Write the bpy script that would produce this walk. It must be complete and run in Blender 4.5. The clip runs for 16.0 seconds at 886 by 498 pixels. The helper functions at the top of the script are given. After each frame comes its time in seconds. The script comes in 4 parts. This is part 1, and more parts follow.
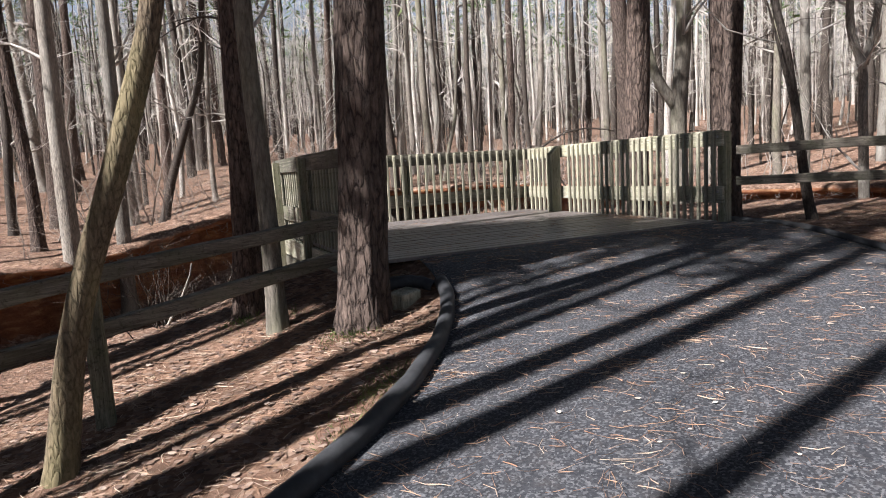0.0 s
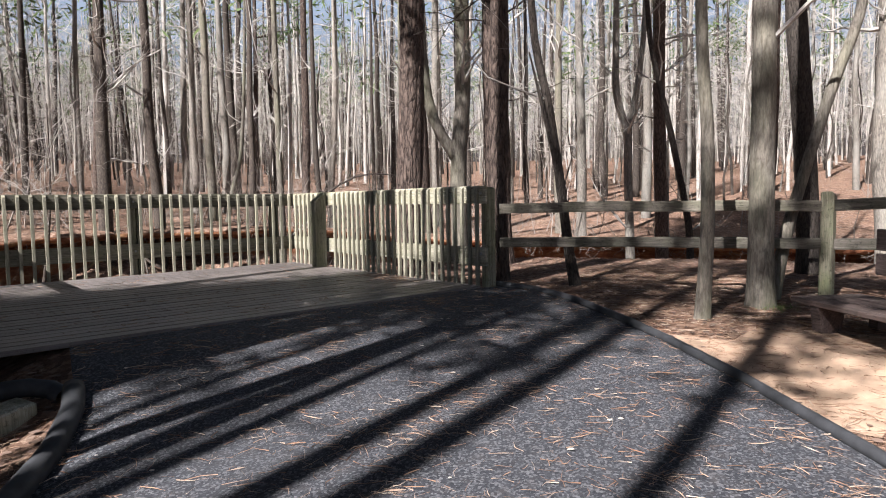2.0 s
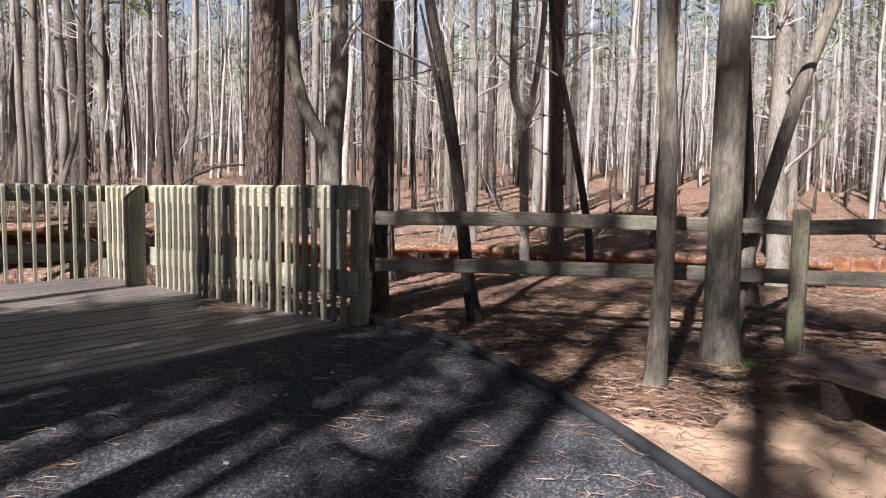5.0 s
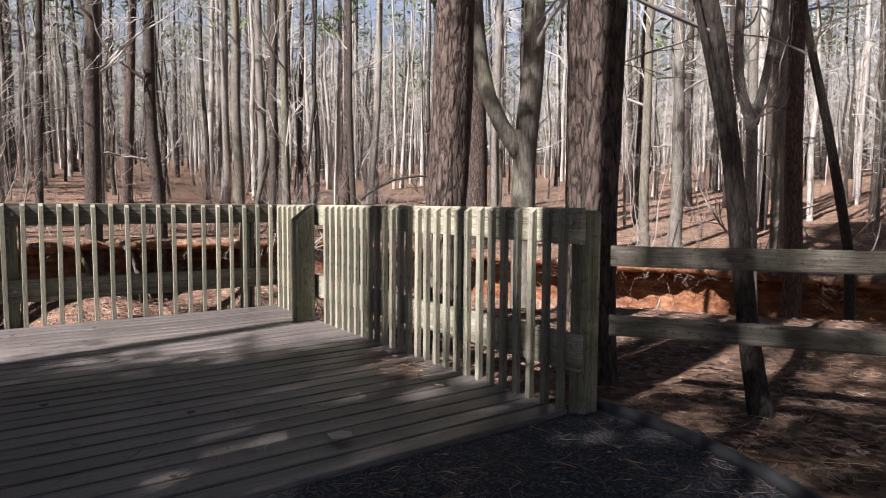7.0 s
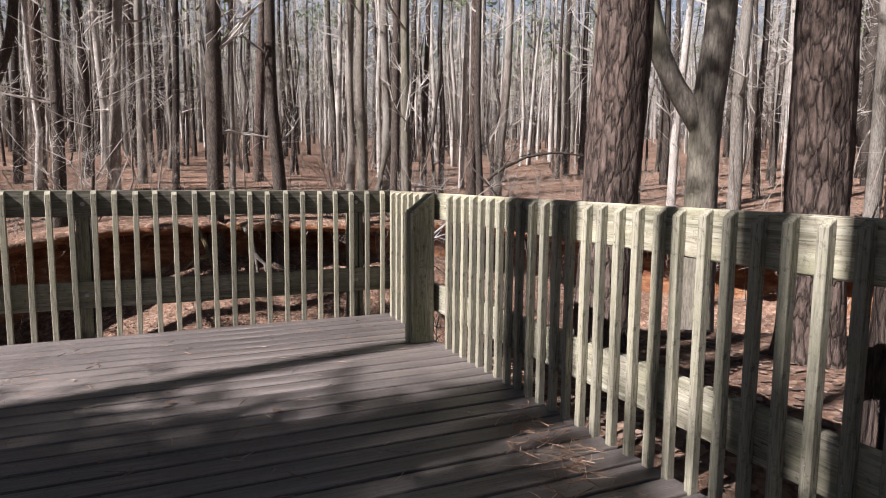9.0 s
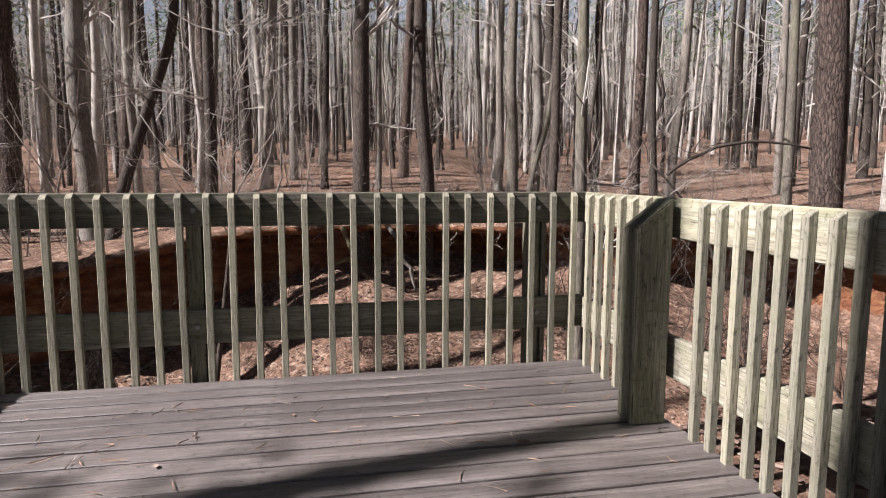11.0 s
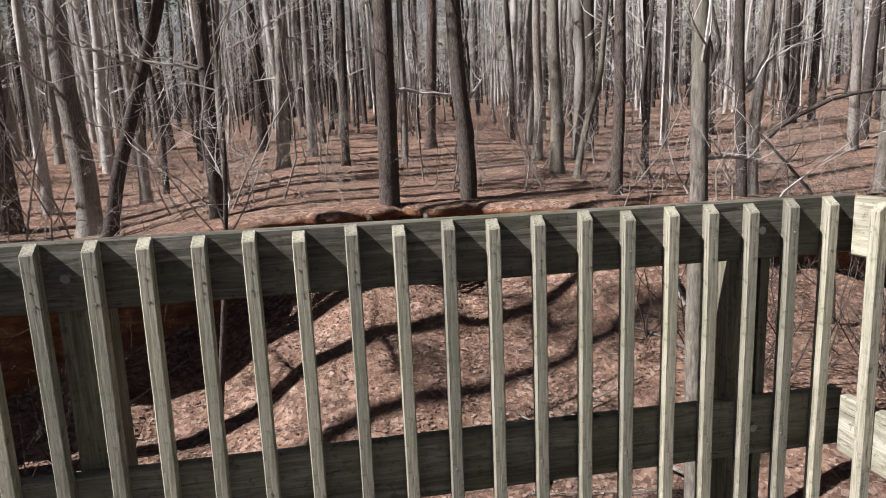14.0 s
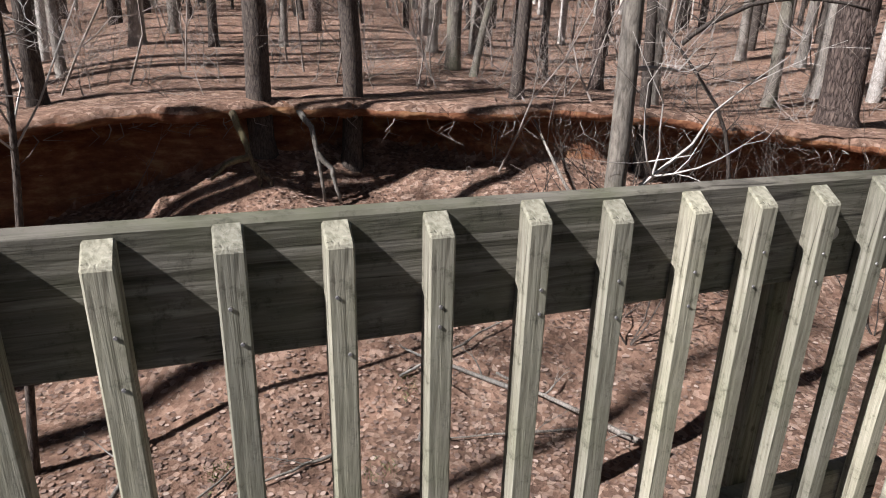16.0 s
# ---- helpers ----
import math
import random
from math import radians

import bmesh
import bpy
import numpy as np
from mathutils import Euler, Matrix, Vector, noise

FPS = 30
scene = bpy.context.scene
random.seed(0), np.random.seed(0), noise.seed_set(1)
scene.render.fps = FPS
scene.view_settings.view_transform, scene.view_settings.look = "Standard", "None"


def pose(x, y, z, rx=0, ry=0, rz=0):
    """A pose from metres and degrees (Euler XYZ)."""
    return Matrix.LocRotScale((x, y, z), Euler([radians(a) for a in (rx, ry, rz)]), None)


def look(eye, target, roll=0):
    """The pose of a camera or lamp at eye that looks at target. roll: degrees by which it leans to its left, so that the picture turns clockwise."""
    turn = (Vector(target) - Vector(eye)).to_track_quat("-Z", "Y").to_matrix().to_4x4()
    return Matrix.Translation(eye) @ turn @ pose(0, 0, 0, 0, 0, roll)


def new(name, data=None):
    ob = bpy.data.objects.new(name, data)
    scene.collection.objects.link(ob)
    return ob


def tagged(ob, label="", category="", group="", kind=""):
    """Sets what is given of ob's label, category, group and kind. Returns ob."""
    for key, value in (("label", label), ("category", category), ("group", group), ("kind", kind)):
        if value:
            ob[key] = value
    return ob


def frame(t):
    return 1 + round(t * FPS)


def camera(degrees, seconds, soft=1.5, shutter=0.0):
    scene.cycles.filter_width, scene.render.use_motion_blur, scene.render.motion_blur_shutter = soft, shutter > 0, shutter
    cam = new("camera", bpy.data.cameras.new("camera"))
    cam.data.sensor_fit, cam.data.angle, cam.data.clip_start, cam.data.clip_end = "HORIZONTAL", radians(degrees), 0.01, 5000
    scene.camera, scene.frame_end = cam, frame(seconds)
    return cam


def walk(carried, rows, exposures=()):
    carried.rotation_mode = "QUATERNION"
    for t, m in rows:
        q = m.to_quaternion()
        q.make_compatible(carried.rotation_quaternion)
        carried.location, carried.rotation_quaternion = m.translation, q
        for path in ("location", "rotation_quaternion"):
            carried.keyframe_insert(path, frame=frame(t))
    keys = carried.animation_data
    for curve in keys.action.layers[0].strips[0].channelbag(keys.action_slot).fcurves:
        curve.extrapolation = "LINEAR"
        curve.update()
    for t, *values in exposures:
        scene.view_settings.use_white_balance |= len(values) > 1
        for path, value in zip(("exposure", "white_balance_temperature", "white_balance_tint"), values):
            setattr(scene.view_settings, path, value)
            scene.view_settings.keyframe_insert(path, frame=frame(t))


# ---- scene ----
cam = camera(70.3, 16.0, soft=1.0)
PATH = [
    (0, (-6.252, -9.952, 0.835), (-5.442, -8.141, 0.581), -3.4),
    (0.5, (-5.906, -9.78, 0.885), (-5.054, -7.981, 0.69), -3.1),
    (1, (-5.568, -9.592, 0.873), (-4.552, -7.875, 0.72), -2.1),
    (1.5, (-5.25, -9.409, 0.884), (-4.084, -7.79, 0.744), -1.4),
    (2, (-4.857, -9.246, 0.929), (-3.548, -7.741, 0.78), -0.9),
    (2.5, (-4.63, -9.01, 0.926), (-3.219, -7.603, 0.757), -0.4),
    (3, (-4.335, -8.78, 0.938), (-2.832, -7.474, 0.743), -0.3),
    (3.2, (-4.227, -8.72, 0.965), (-2.696, -7.45, 0.759), -0.3),
    (5.3, (-3.257, -7.791, 1.015), (-1.704, -6.539, 0.865), 1.1),
    (5.5, (-3.146, -7.658, 1.037), (-1.634, -6.356, 0.896), 0.8),
    (6, (-2.84, -7.337, 1.041), (-1.463, -5.893, 0.909), 0.7),
    (6.5, (-2.672, -7.028, 1.081), (-1.406, -5.486, 0.944), 0.7),
    (7, (-2.515, -6.641, 1.112), (-1.355, -5.018, 0.971), 0.4),
    (7.5, (-2.316, -6.334, 1.127), (-1.228, -4.663, 0.973), 0.2),
    (8, (-2.165, -6.001, 1.157), (-1.144, -4.29, 0.98), 0.3),
    (8.5, (-2.08, -5.69, 1.163), (-1.145, -3.932, 0.98), 0.8),
    (9, (-1.876, -5.282, 1.200), (-1.055, -3.472, 0.981), 0.5),
    (9.5, (-1.85, -4.915, 1.168), (-1.13, -3.06, 0.953), 0.6),
    (10, (-1.814, -4.512, 1.172), (-1.203, -2.619, 0.963), 0.3),
    (12.5, (-1.627, -2.759, 1.296), (-1.397, -0.793, 1.013), -0.1),
    (13, (-1.633, -2.41, 1.312), (-1.388, -0.446, 1.021), -1.0),
    (13.5, (-1.616, -2.088, 1.32), (-1.335, -0.131, 1.015), -1.8),
    (14, (-1.645, -1.779, 1.327), (-1.323, 0.166, 0.987), -2.3),
    (14.5, (-1.64, -1.514, 1.348), (-1.253, 0.411, 0.967), -2.1),
    (15, (-1.496, -1.227, 1.352), (-1.02, 0.662, 0.9), -1.2),
    (15.5, (-1.4, -1.02, 1.339), (-0.849, 0.828, 0.808), -0.1),
    (16, (-1.326, -0.758, 1.335), (-0.693, 1.018, 0.668), 1.4),
]
walk(cam, [(t, look(e, g, r)) for t, e, g, r in PATH], exposures=[(0.0, 1.62, 6150, 14.0), (5.0, 1.54, 6200, 17.0), (10.0, 1.33, 6250, 19.0), (16.0, 1.27, 6000, 15.5)])

# ---- light ----
SUN_AZ, SUN_EL = 258.0, 41.5
world = bpy.data.worlds.new("sky")
scene.world = world
world.use_nodes = True
wn = world.node_tree
sky = wn.nodes.new("ShaderNodeTexSky")
sky.sky_type, sky.sun_disc = "NISHITA", False
sky.air_density, sky.dust_density = 0.08, 0.15
sky.sun_elevation, sky.sun_rotation = radians(SUN_EL), radians(SUN_AZ)
wn.nodes["Background"].inputs["Strength"].default_value = 0.05
wn.links.new(sky.outputs[0], wn.nodes["Background"].inputs["Color"])
sun = new("sun", bpy.data.lights.new("sun", "SUN"))
sun.data.energy, sun.data.angle, sun.data.color = 5.0, radians(0.53), (1.0, 0.965, 0.92)
sx, sy = math.sin(radians(SUN_AZ)) * math.cos(radians(SUN_EL)), math.cos(radians(SUN_AZ)) * math.cos(radians(SUN_EL))
sun.matrix_world = look((sx * 50, sy * 50, math.sin(radians(SUN_EL)) * 50), (0, 0, 0))


# ---- materials ----
def material(name, rough=0.8, spec=0.3):
    m = bpy.data.materials.new(name)
    m.use_nodes = True
    b = m.node_tree.nodes["Principled BSDF"]
    b.inputs["Roughness"].default_value = rough
    b.inputs["Specular IOR Level"].default_value = spec
    return m, m.node_tree, b


def node(nt, kind, **values):
    n = nt.nodes.new(kind)
    for k, v in values.items():
        if k in n.inputs:
            n.inputs[k].default_value = v
        else:
            setattr(n, k, v)
    return n


def coords(nt, scale=(1, 1, 1), space="Object"):
    c = nt.nodes.new("ShaderNodeTexCoord")
    m = nt.nodes.new("ShaderNodeMapping")
    m.inputs["Scale"].default_value = scale
    nt.links.new(c.outputs[space], m.inputs["Vector"])
    return m.outputs["Vector"]


def noisy(nt, vec, scale, detail=5.0, rough=0.6, dist=0.0):
    n = nt.nodes.new("ShaderNodeTexNoise")
    n.inputs["Scale"].default_value, n.inputs["Detail"].default_value = scale, detail
    n.inputs["Roughness"].default_value, n.inputs["Distortion"].default_value = rough, dist
    nt.links.new(vec, n.inputs["Vector"])
    return n.outputs["Fac"]


def ramp(nt, fac, stops):
    r = nt.nodes.new("ShaderNodeValToRGB")
    while len(r.color_ramp.elements) < len(stops):
        r.color_ramp.elements.new(0.5)
    for e, (p, c) in zip(r.color_ramp.elements, stops):
        e.position, e.color = p, (*c, 1)
    nt.links.new(fac, r.inputs["Fac"])
    return r.outputs["Color"]


def mix(nt, fac, a, b, mode="MIX"):
    n = nt.nodes.new("ShaderNodeMix")
    n.data_type, n.blend_type = "RGBA", mode
    for sock, v in ((n.inputs[0], fac), (n.inputs[6], a), (n.inputs[7], b)):
        if isinstance(v, (int, float)):
            sock.default_value = v
        elif isinstance(v, tuple):
            sock.default_value = (*v, 1)
        else:
            nt.links.new(v, sock)
    return n.outputs[2]


def bump(nt, b, height, strength, distance):
    n = nt.nodes.new("ShaderNodeBump")
    n.inputs["Strength"].default_value, n.inputs["Distance"].default_value = strength, distance
    nt.links.new(height, n.inputs["Height"])
    nt.links.new(n.outputs["Normal"], b.inputs["Normal"])


def rnd(nt):
    return nt.nodes.new("ShaderNodeObjectInfo").outputs["Random"]


def timber(name, dark, mid, light, green, grain_axis="Z", rough=0.85, spec=0.25):
    """Weathered boards: streaks along the grain, algae blotches, a tone for each piece."""
    m, nt, b = material(name, rough, spec)
    s = {"X": (3, 60, 60), "Y": (60, 3, 60), "Z": (60, 60, 3), "H": (4, 4, 60)}[grain_axis]
    g = noisy(nt, coords(nt, s), 1.0, 6, 0.7, 1.6)
    col = ramp(nt, g, [(0.3, dark), (0.5, mid), (0.72, light)])
    blot = noisy(nt, coords(nt, (1, 1, 1)), 5.0, 4, 0.6)
    col = mix(nt, ramp(nt, blot, [(0.42, (0, 0, 0)), (0.68, (0.75, 0.75, 0.75))]), col, green)
    tone = ramp(nt, rnd(nt), [(0, (0.66, 0.66, 0.66)), (1, (1.14, 1.12, 1.08))])
    col = mix(nt, 1.0, col, tone, "MULTIPLY")
    stain = noisy(nt, coords(nt, tuple(0.12 * c for c in s)), 1.0, 4, 0.6, 0.6)
    col = mix(nt, 1.0, col, ramp(nt, stain, [(0.34, (0.5, 0.49, 0.47)), (0.55, (1, 1, 1))]), "MULTIPLY")
    worn = noisy(nt, coords(nt, tuple(0.2 * c for c in s)), 1.0, 6, 0.7, 0.8)
    col = mix(nt, ramp(nt, worn, [(0.56, (0, 0, 0)), (0.72, (0.55, 0.55, 0.55))]), col, tuple(min(0.62, 1.25 * c) for c in light))
    mildew = noisy(nt, coords(nt), 28.0, 5, 0.75)
    col = mix(nt, 1.0, col, ramp(nt, mildew, [(0.32, (0.45, 0.45, 0.42)), (0.46, (1, 1, 1))]), "MULTIPLY")
    crack = noisy(nt, coords(nt, tuple(1.6 * c for c in s)), 1.0, 2, 0.5, 0.8)
    col = mix(nt, 1.0, col, ramp(nt, crack, [(0.27, (0.35, 0.34, 0.33)), (0.36, (1, 1, 1))]), "MULTIPLY")
    nt.links.new(col, b.inputs["Base Color"])
    bump(nt, b, mix(nt, 0.5, g, crack), 0.6, 0.004)
    return m


RAIL_WOOD = {a: timber("rail_timber_" + a.lower(), (0.14, 0.128, 0.095), (0.35, 0.33, 0.255), (0.56, 0.535, 0.435), (0.25, 0.25, 0.165), a) for a in "XYZ"}
POST_WOOD = timber("post_timber", (0.085, 0.078, 0.055), (0.2, 0.188, 0.137), (0.33, 0.312, 0.237), (0.15, 0.165, 0.09), "Z")
# Lighter copy of the rail boards: sunlight on the side railing put into the colour.
SUNLIT_BOARD = timber("sunlit_rail_boards", (0.14, 0.128, 0.095), (0.33, 0.31, 0.24), (0.52, 0.495, 0.40), (0.24, 0.24, 0.15), "H")
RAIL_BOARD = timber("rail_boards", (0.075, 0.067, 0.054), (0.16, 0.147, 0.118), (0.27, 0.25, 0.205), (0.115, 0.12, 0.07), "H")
DECK_WOOD = timber("deck_boards", (0.07, 0.06, 0.057), (0.155, 0.135, 0.127), (0.26, 0.232, 0.215), (0.14, 0.122, 0.113), "X", 0.45, 0.6)
FENCE_WOOD = timber("fence_timber", (0.055, 0.047, 0.04), (0.125, 0.11, 0.09), (0.225, 0.205, 0.17), (0.11, 0.11, 0.075), "H")
BENCH_WOOD = timber("bench_timber", (0.045, 0.032, 0.03), (0.11, 0.08, 0.073), (0.19, 0.148, 0.132), (0.10, 0.08, 0.07), "X")


def bark(name, dark, light, scale=(9, 9, 2.6), depth=0.02, patches=None, fine=40):
    m, nt, b = material(name, 0.92, 0.15)
    vec = coords(nt, scale)
    warp = nt.nodes.new("ShaderNodeMix")
    warp.data_type, warp.blend_type = "RGBA", "LINEAR_LIGHT"
    warp.inputs[0].default_value = 0.45
    nz = nt.nodes.new("ShaderNodeTexNoise")
    nz.inputs["Scale"].default_value = 1.4
    nt.links.new(vec, nz.inputs["Vector"])
    nt.links.new(vec, warp.inputs[6])
    nt.links.new(nz.outputs["Color"], warp.inputs[7])
    v = nt.nodes.new("ShaderNodeTexVoronoi")
    v.feature = "DISTANCE_TO_EDGE"
    v.inputs["Scale"].default_value = 1.0
    nt.links.new(warp.outputs[2], v.inputs["Vector"])
    cell = nt.nodes.new("ShaderNodeTexVoronoi")
    cell.inputs["Scale"].default_value = 1.0
    nt.links.new(warp.outputs[2], cell.inputs["Vector"])
    shade_of = nt.nodes.new("ShaderNodeSeparateColor")
    nt.links.new(cell.outputs["Color"], shade_of.inputs[0])
    ragged = nt.nodes.new("ShaderNodeMath")
    ragged.operation = "MULTIPLY_ADD"
    nt.links.new(noisy(nt, coords(nt, tuple(2.2 * c for c in scale)), 1.0, 5, 0.7), ragged.inputs[0])
    ragged.inputs[1].default_value = 0.5
    nt.links.new(v.outputs["Distance"], ragged.inputs[2])
    plate = ramp(nt, ragged.outputs[0], [(0.22, (0, 0, 0)), (0.31, (0.6, 0.6, 0.6)), (0.5, (1, 1, 1))])
    f = noisy(nt, coords(nt, (1, 1, 0.5)), fine, 5, 0.7)
    col = mix(nt, plate, dark, ramp(nt, f, [(0.25, tuple(c * 0.6 for c in light)), (0.75, light)]))
    col = mix(nt, 1.0, col, ramp(nt, shade_of.outputs[0], [(0, (0.84, 0.84, 0.84)), (1, (1.08, 1.06, 1.04))]), "MULTIPLY")
    layer = noisy(nt, coords(nt, (3.0 * scale[0], 3.0 * scale[1], 2.2 * scale[2])), 1.0, 6, 0.75)
    col = mix(nt, 1.0, col, ramp(nt, layer, [(0.32, (0.5, 0.48, 0.46)), (0.6, (1.1, 1.1, 1.1))]), "MULTIPLY")
    big = noisy(nt, coords(nt, (1, 1, 0.35)), 1.3, 3)
    if patches:
        col = mix(nt, ramp(nt, big, [(0.45, (0, 0, 0)), (0.75, (0.7, 0.7, 0.7))]), col, patches)
    tone = ramp(nt, rnd(nt), [(0, (0.75, 0.75, 0.75)), (1, (1.15, 1.12, 1.1))])
    col = mix(nt, 1.0, col, tone, "MULTIPLY")
    nt.links.new(col, b.inputs["Base Color"])
    h = mix(nt, 0.25, plate, f)
    bump(nt, b, h, 0.9, depth)
    return m


PINE_BARK = bark("pine_bark", (0.05, 0.039, 0.034), (0.175, 0.134, 0.112), (17, 17, 5), 0.045)
OAK_BARK = bark("grey_bark", (0.10, 0.09, 0.08), (0.30, 0.275, 0.235), (30, 30, 5), 0.008, (0.36, 0.35, 0.31))
SMOOTH_BARK = bark("smooth_bark", (0.11, 0.10, 0.085), (0.225, 0.205, 0.172), (16, 16, 4), 0.004, (0.20, 0.205, 0.125))
# Sunlight on the far trunks put into a lighter bark colour.
SUNLIT_BARK = bark("sunlit_bark", (0.26, 0.245, 0.22), (0.60, 0.575, 0.53), (30, 30, 5), 0.006, (0.40, 0.38, 0.34))
DARK_BARK = bark("dark_bark", (0.035, 0.03, 0.027), (0.11, 0.093, 0.078), (28, 28, 8), 0.008)
MOSSY_BARK = bark("lichen_bark", (0.07, 0.055, 0.04), (0.24, 0.19, 0.13), (28, 28, 9), 0.012, (0.30, 0.27, 0.13))


def twig_material():
    m, nt, b = material("twigs", 0.9, 0.15)
    f = noisy(nt, coords(nt), 1.2, 3)
    nt.links.new(ramp(nt, f, [(0.3, (0.18, 0.16, 0.14)), (0.7, (0.50, 0.47, 0.42))]), b.inputs["Base Color"])
    return m


def needle_material():
    m, nt, b = material("pine_needles", 0.7, 0.3)
    f = noisy(nt, coords(nt), 0.8, 4)
    nt.links.new(ramp(nt, f, [(0.3, (0.04, 0.07, 0.02)), (0.7, (0.11, 0.15, 0.045))]), b.inputs["Base Color"])
    return m


TWIG, NEEDLE = twig_material(), needle_material()


def forest_floor():
    """Leaf litter and pine straw, with red clay on the steep banks."""
    m, nt, b = material("leaf_litter", 0.95, 0.1)
    vec = coords(nt)
    leaf = nt.nodes.new("ShaderNodeTexVoronoi")
    leaf.inputs["Scale"].default_value = 16.0
    nt.links.new(vec, leaf.inputs["Vector"])
    sep = nt.nodes.new("ShaderNodeSeparateColor")
    nt.links.new(leaf.outputs["Color"], sep.inputs[0])
    lit = ramp(nt, sep.outputs[0], [(0.0, (0.055, 0.035, 0.028)), (0.35, (0.155, 0.10, 0.073)), (0.7, (0.29, 0.195, 0.145)), (1.0, (0.48, 0.38, 0.31))])
    straw = noisy(nt, coords(nt, (1, 1, 1)), 55, 4, 0.7, 2.0)
    col = mix(nt, 0.35, lit, ramp(nt, straw, [(0.3, (0.10, 0.064, 0.047)), (0.7, (0.35, 0.24, 0.178))]))
    big = noisy(nt, vec, 0.5, 5)
    col = mix(nt, ramp(nt, big, [(0.4, (0, 0, 0)), (0.65, (0.5, 0.5, 0.5))]), col, (0.28, 0.178, 0.127))
    geo = nt.nodes.new("ShaderNodeNewGeometry")
    sepn = nt.nodes.new("ShaderNodeSeparateXYZ")
    nt.links.new(geo.outputs["True Normal"], sepn.inputs[0])
    clay = ramp(nt, noisy(nt, coords(nt, (1, 1, 3)), 2.5, 6, 0.65), [(0.3, (0.11, 0.042, 0.024)), (0.52, (0.21, 0.09, 0.046)), (0.75, (0.38, 0.225, 0.11))])
    steep = ramp(nt, sepn.outputs[2], [(0.45, (1, 1, 1)), (0.72, (0, 0, 0))])
    lumps = noisy(nt, vec, 2.6, 6, 0.7)
    col = mix(nt, 1.0, col, ramp(nt, lumps, [(0.3, (0.45, 0.42, 0.4)), (0.7, (1.3, 1.22, 1.15))]), "MULTIPLY")
    col = mix(nt, steep, col, clay)
    nt.links.new(col, b.inputs["Base Color"])
    bump(nt, b, mix(nt, 0.5, leaf.outputs["Distance"], straw), 1.0, 0.045)
    return m


def asphalt_material():
    m, nt, b = material("asphalt", 0.8, 0.4)
    stone = nt.nodes.new("ShaderNodeTexVoronoi")
    stone.inputs["Scale"].default_value = 95.0
    nt.links.new(coords(nt), stone.inputs["Vector"])
    each = nt.nodes.new("ShaderNodeSeparateColor")
    nt.links.new(stone.outputs["Color"], each.inputs[0])
    grit = mix(nt, 0.4, each.outputs[0], noisy(nt, coords(nt), 40, 5, 0.75))
    mid = noisy(nt, coords(nt), 14, 5, 0.65)
    big = noisy(nt, coords(nt), 0.9, 4)
    col = ramp(nt, grit, [(0.2, (0.010, 0.011, 0.014)), (0.55, (0.034, 0.036, 0.042)), (0.8, (0.14, 0.14, 0.145))])
    col = mix(nt, ramp(nt, mid, [(0.5, (0, 0, 0)), (0.75, (0.5, 0.5, 0.5))]), col, (0.065, 0.055, 0.05))
    col = mix(nt, ramp(nt, big, [(0.35, (0, 0, 0)), (0.7, (0.3, 0.3, 0.3))]), col, (0.05, 0.051, 0.055))
    nt.links.new(col, b.inputs["Base Color"])
    bump(nt, b, grit, 0.8, 0.006)
    return m


def plain(name, col, var=0.35, scale=12, rough=0.8, metal=0.0):
    m, nt, b = material(name, rough)
    b.inputs["Metallic"].default_value = metal
    f = noisy(nt, coords(nt), scale, 5)
    nt.links.new(ramp(nt, f, [(0.25, tuple(c * (1 - var) for c in col)), (0.75, tuple(min(1, c * (1 + var)) for c in col))]), b.inputs["Base Color"])
    bump(nt, b, f, 0.3, 0.004)
    return m


FLOOR, ASPHALT = forest_floor(), asphalt_material()
BRUSH = plain("brush_twigs", (0.2, 0.17, 0.145), 0.45, 3, 0.9)
PIPE = plain("black_plastic_pipe", (0.035, 0.036, 0.038), 0.5, 9, 0.6)
STEEL = plain("galvanised_bolt", (0.30, 0.29, 0.28), 0.3, 40, 0.5, 0.8)


# ---- building ----
def put(name, bm, mat, parent=None, label=""):
    me = bpy.data.meshes.new(name)
    bm.to_mesh(me)
    bm.free()
    return link(name, me, mat, parent, label)


def link(name, me, mat, parent=None, label=""):
    if mat and not me.materials:
        me.materials.append(mat)
    ob = new(name, me)
    ob.parent = parent
    if label:
        ob["label"] = label
    return ob


def empty(name, at, label, category, group="", kind=""):
    ob = new(name)
    ob.location = at
    ob.empty_display_size = 0.1
    return tagged(ob, label, category, group, kind)


def box(bm, x0, x1, y0, y1, z0, z1, bevel=0.004):
    v = [bm.verts.new(p) for p in ((x0, y0, z0), (x1, y0, z0), (x1, y1, z0), (x0, y1, z0), (x0, y0, z1), (x1, y0, z1), (x1, y1, z1), (x0, y1, z1))]
    fs = [bm.faces.new([v[i] for i in q]) for q in ((3, 2, 1, 0), (4, 5, 6, 7), (0, 1, 5, 4), (1, 2, 6, 5), (2, 3, 7, 6), (3, 0, 4, 7))]
    if bevel:
        es = list({e for f in fs for e in f.edges})
        bmesh.ops.bevel(bm, geom=es, offset=bevel, segments=1, affect="EDGES")
    return bm


def boxed(*a, bevel=0.004):
    return box(bmesh.new(), *a, bevel=bevel)


def shade(ob):
    for p in ob.data.polygons:
        p.use_smooth = True
    return ob


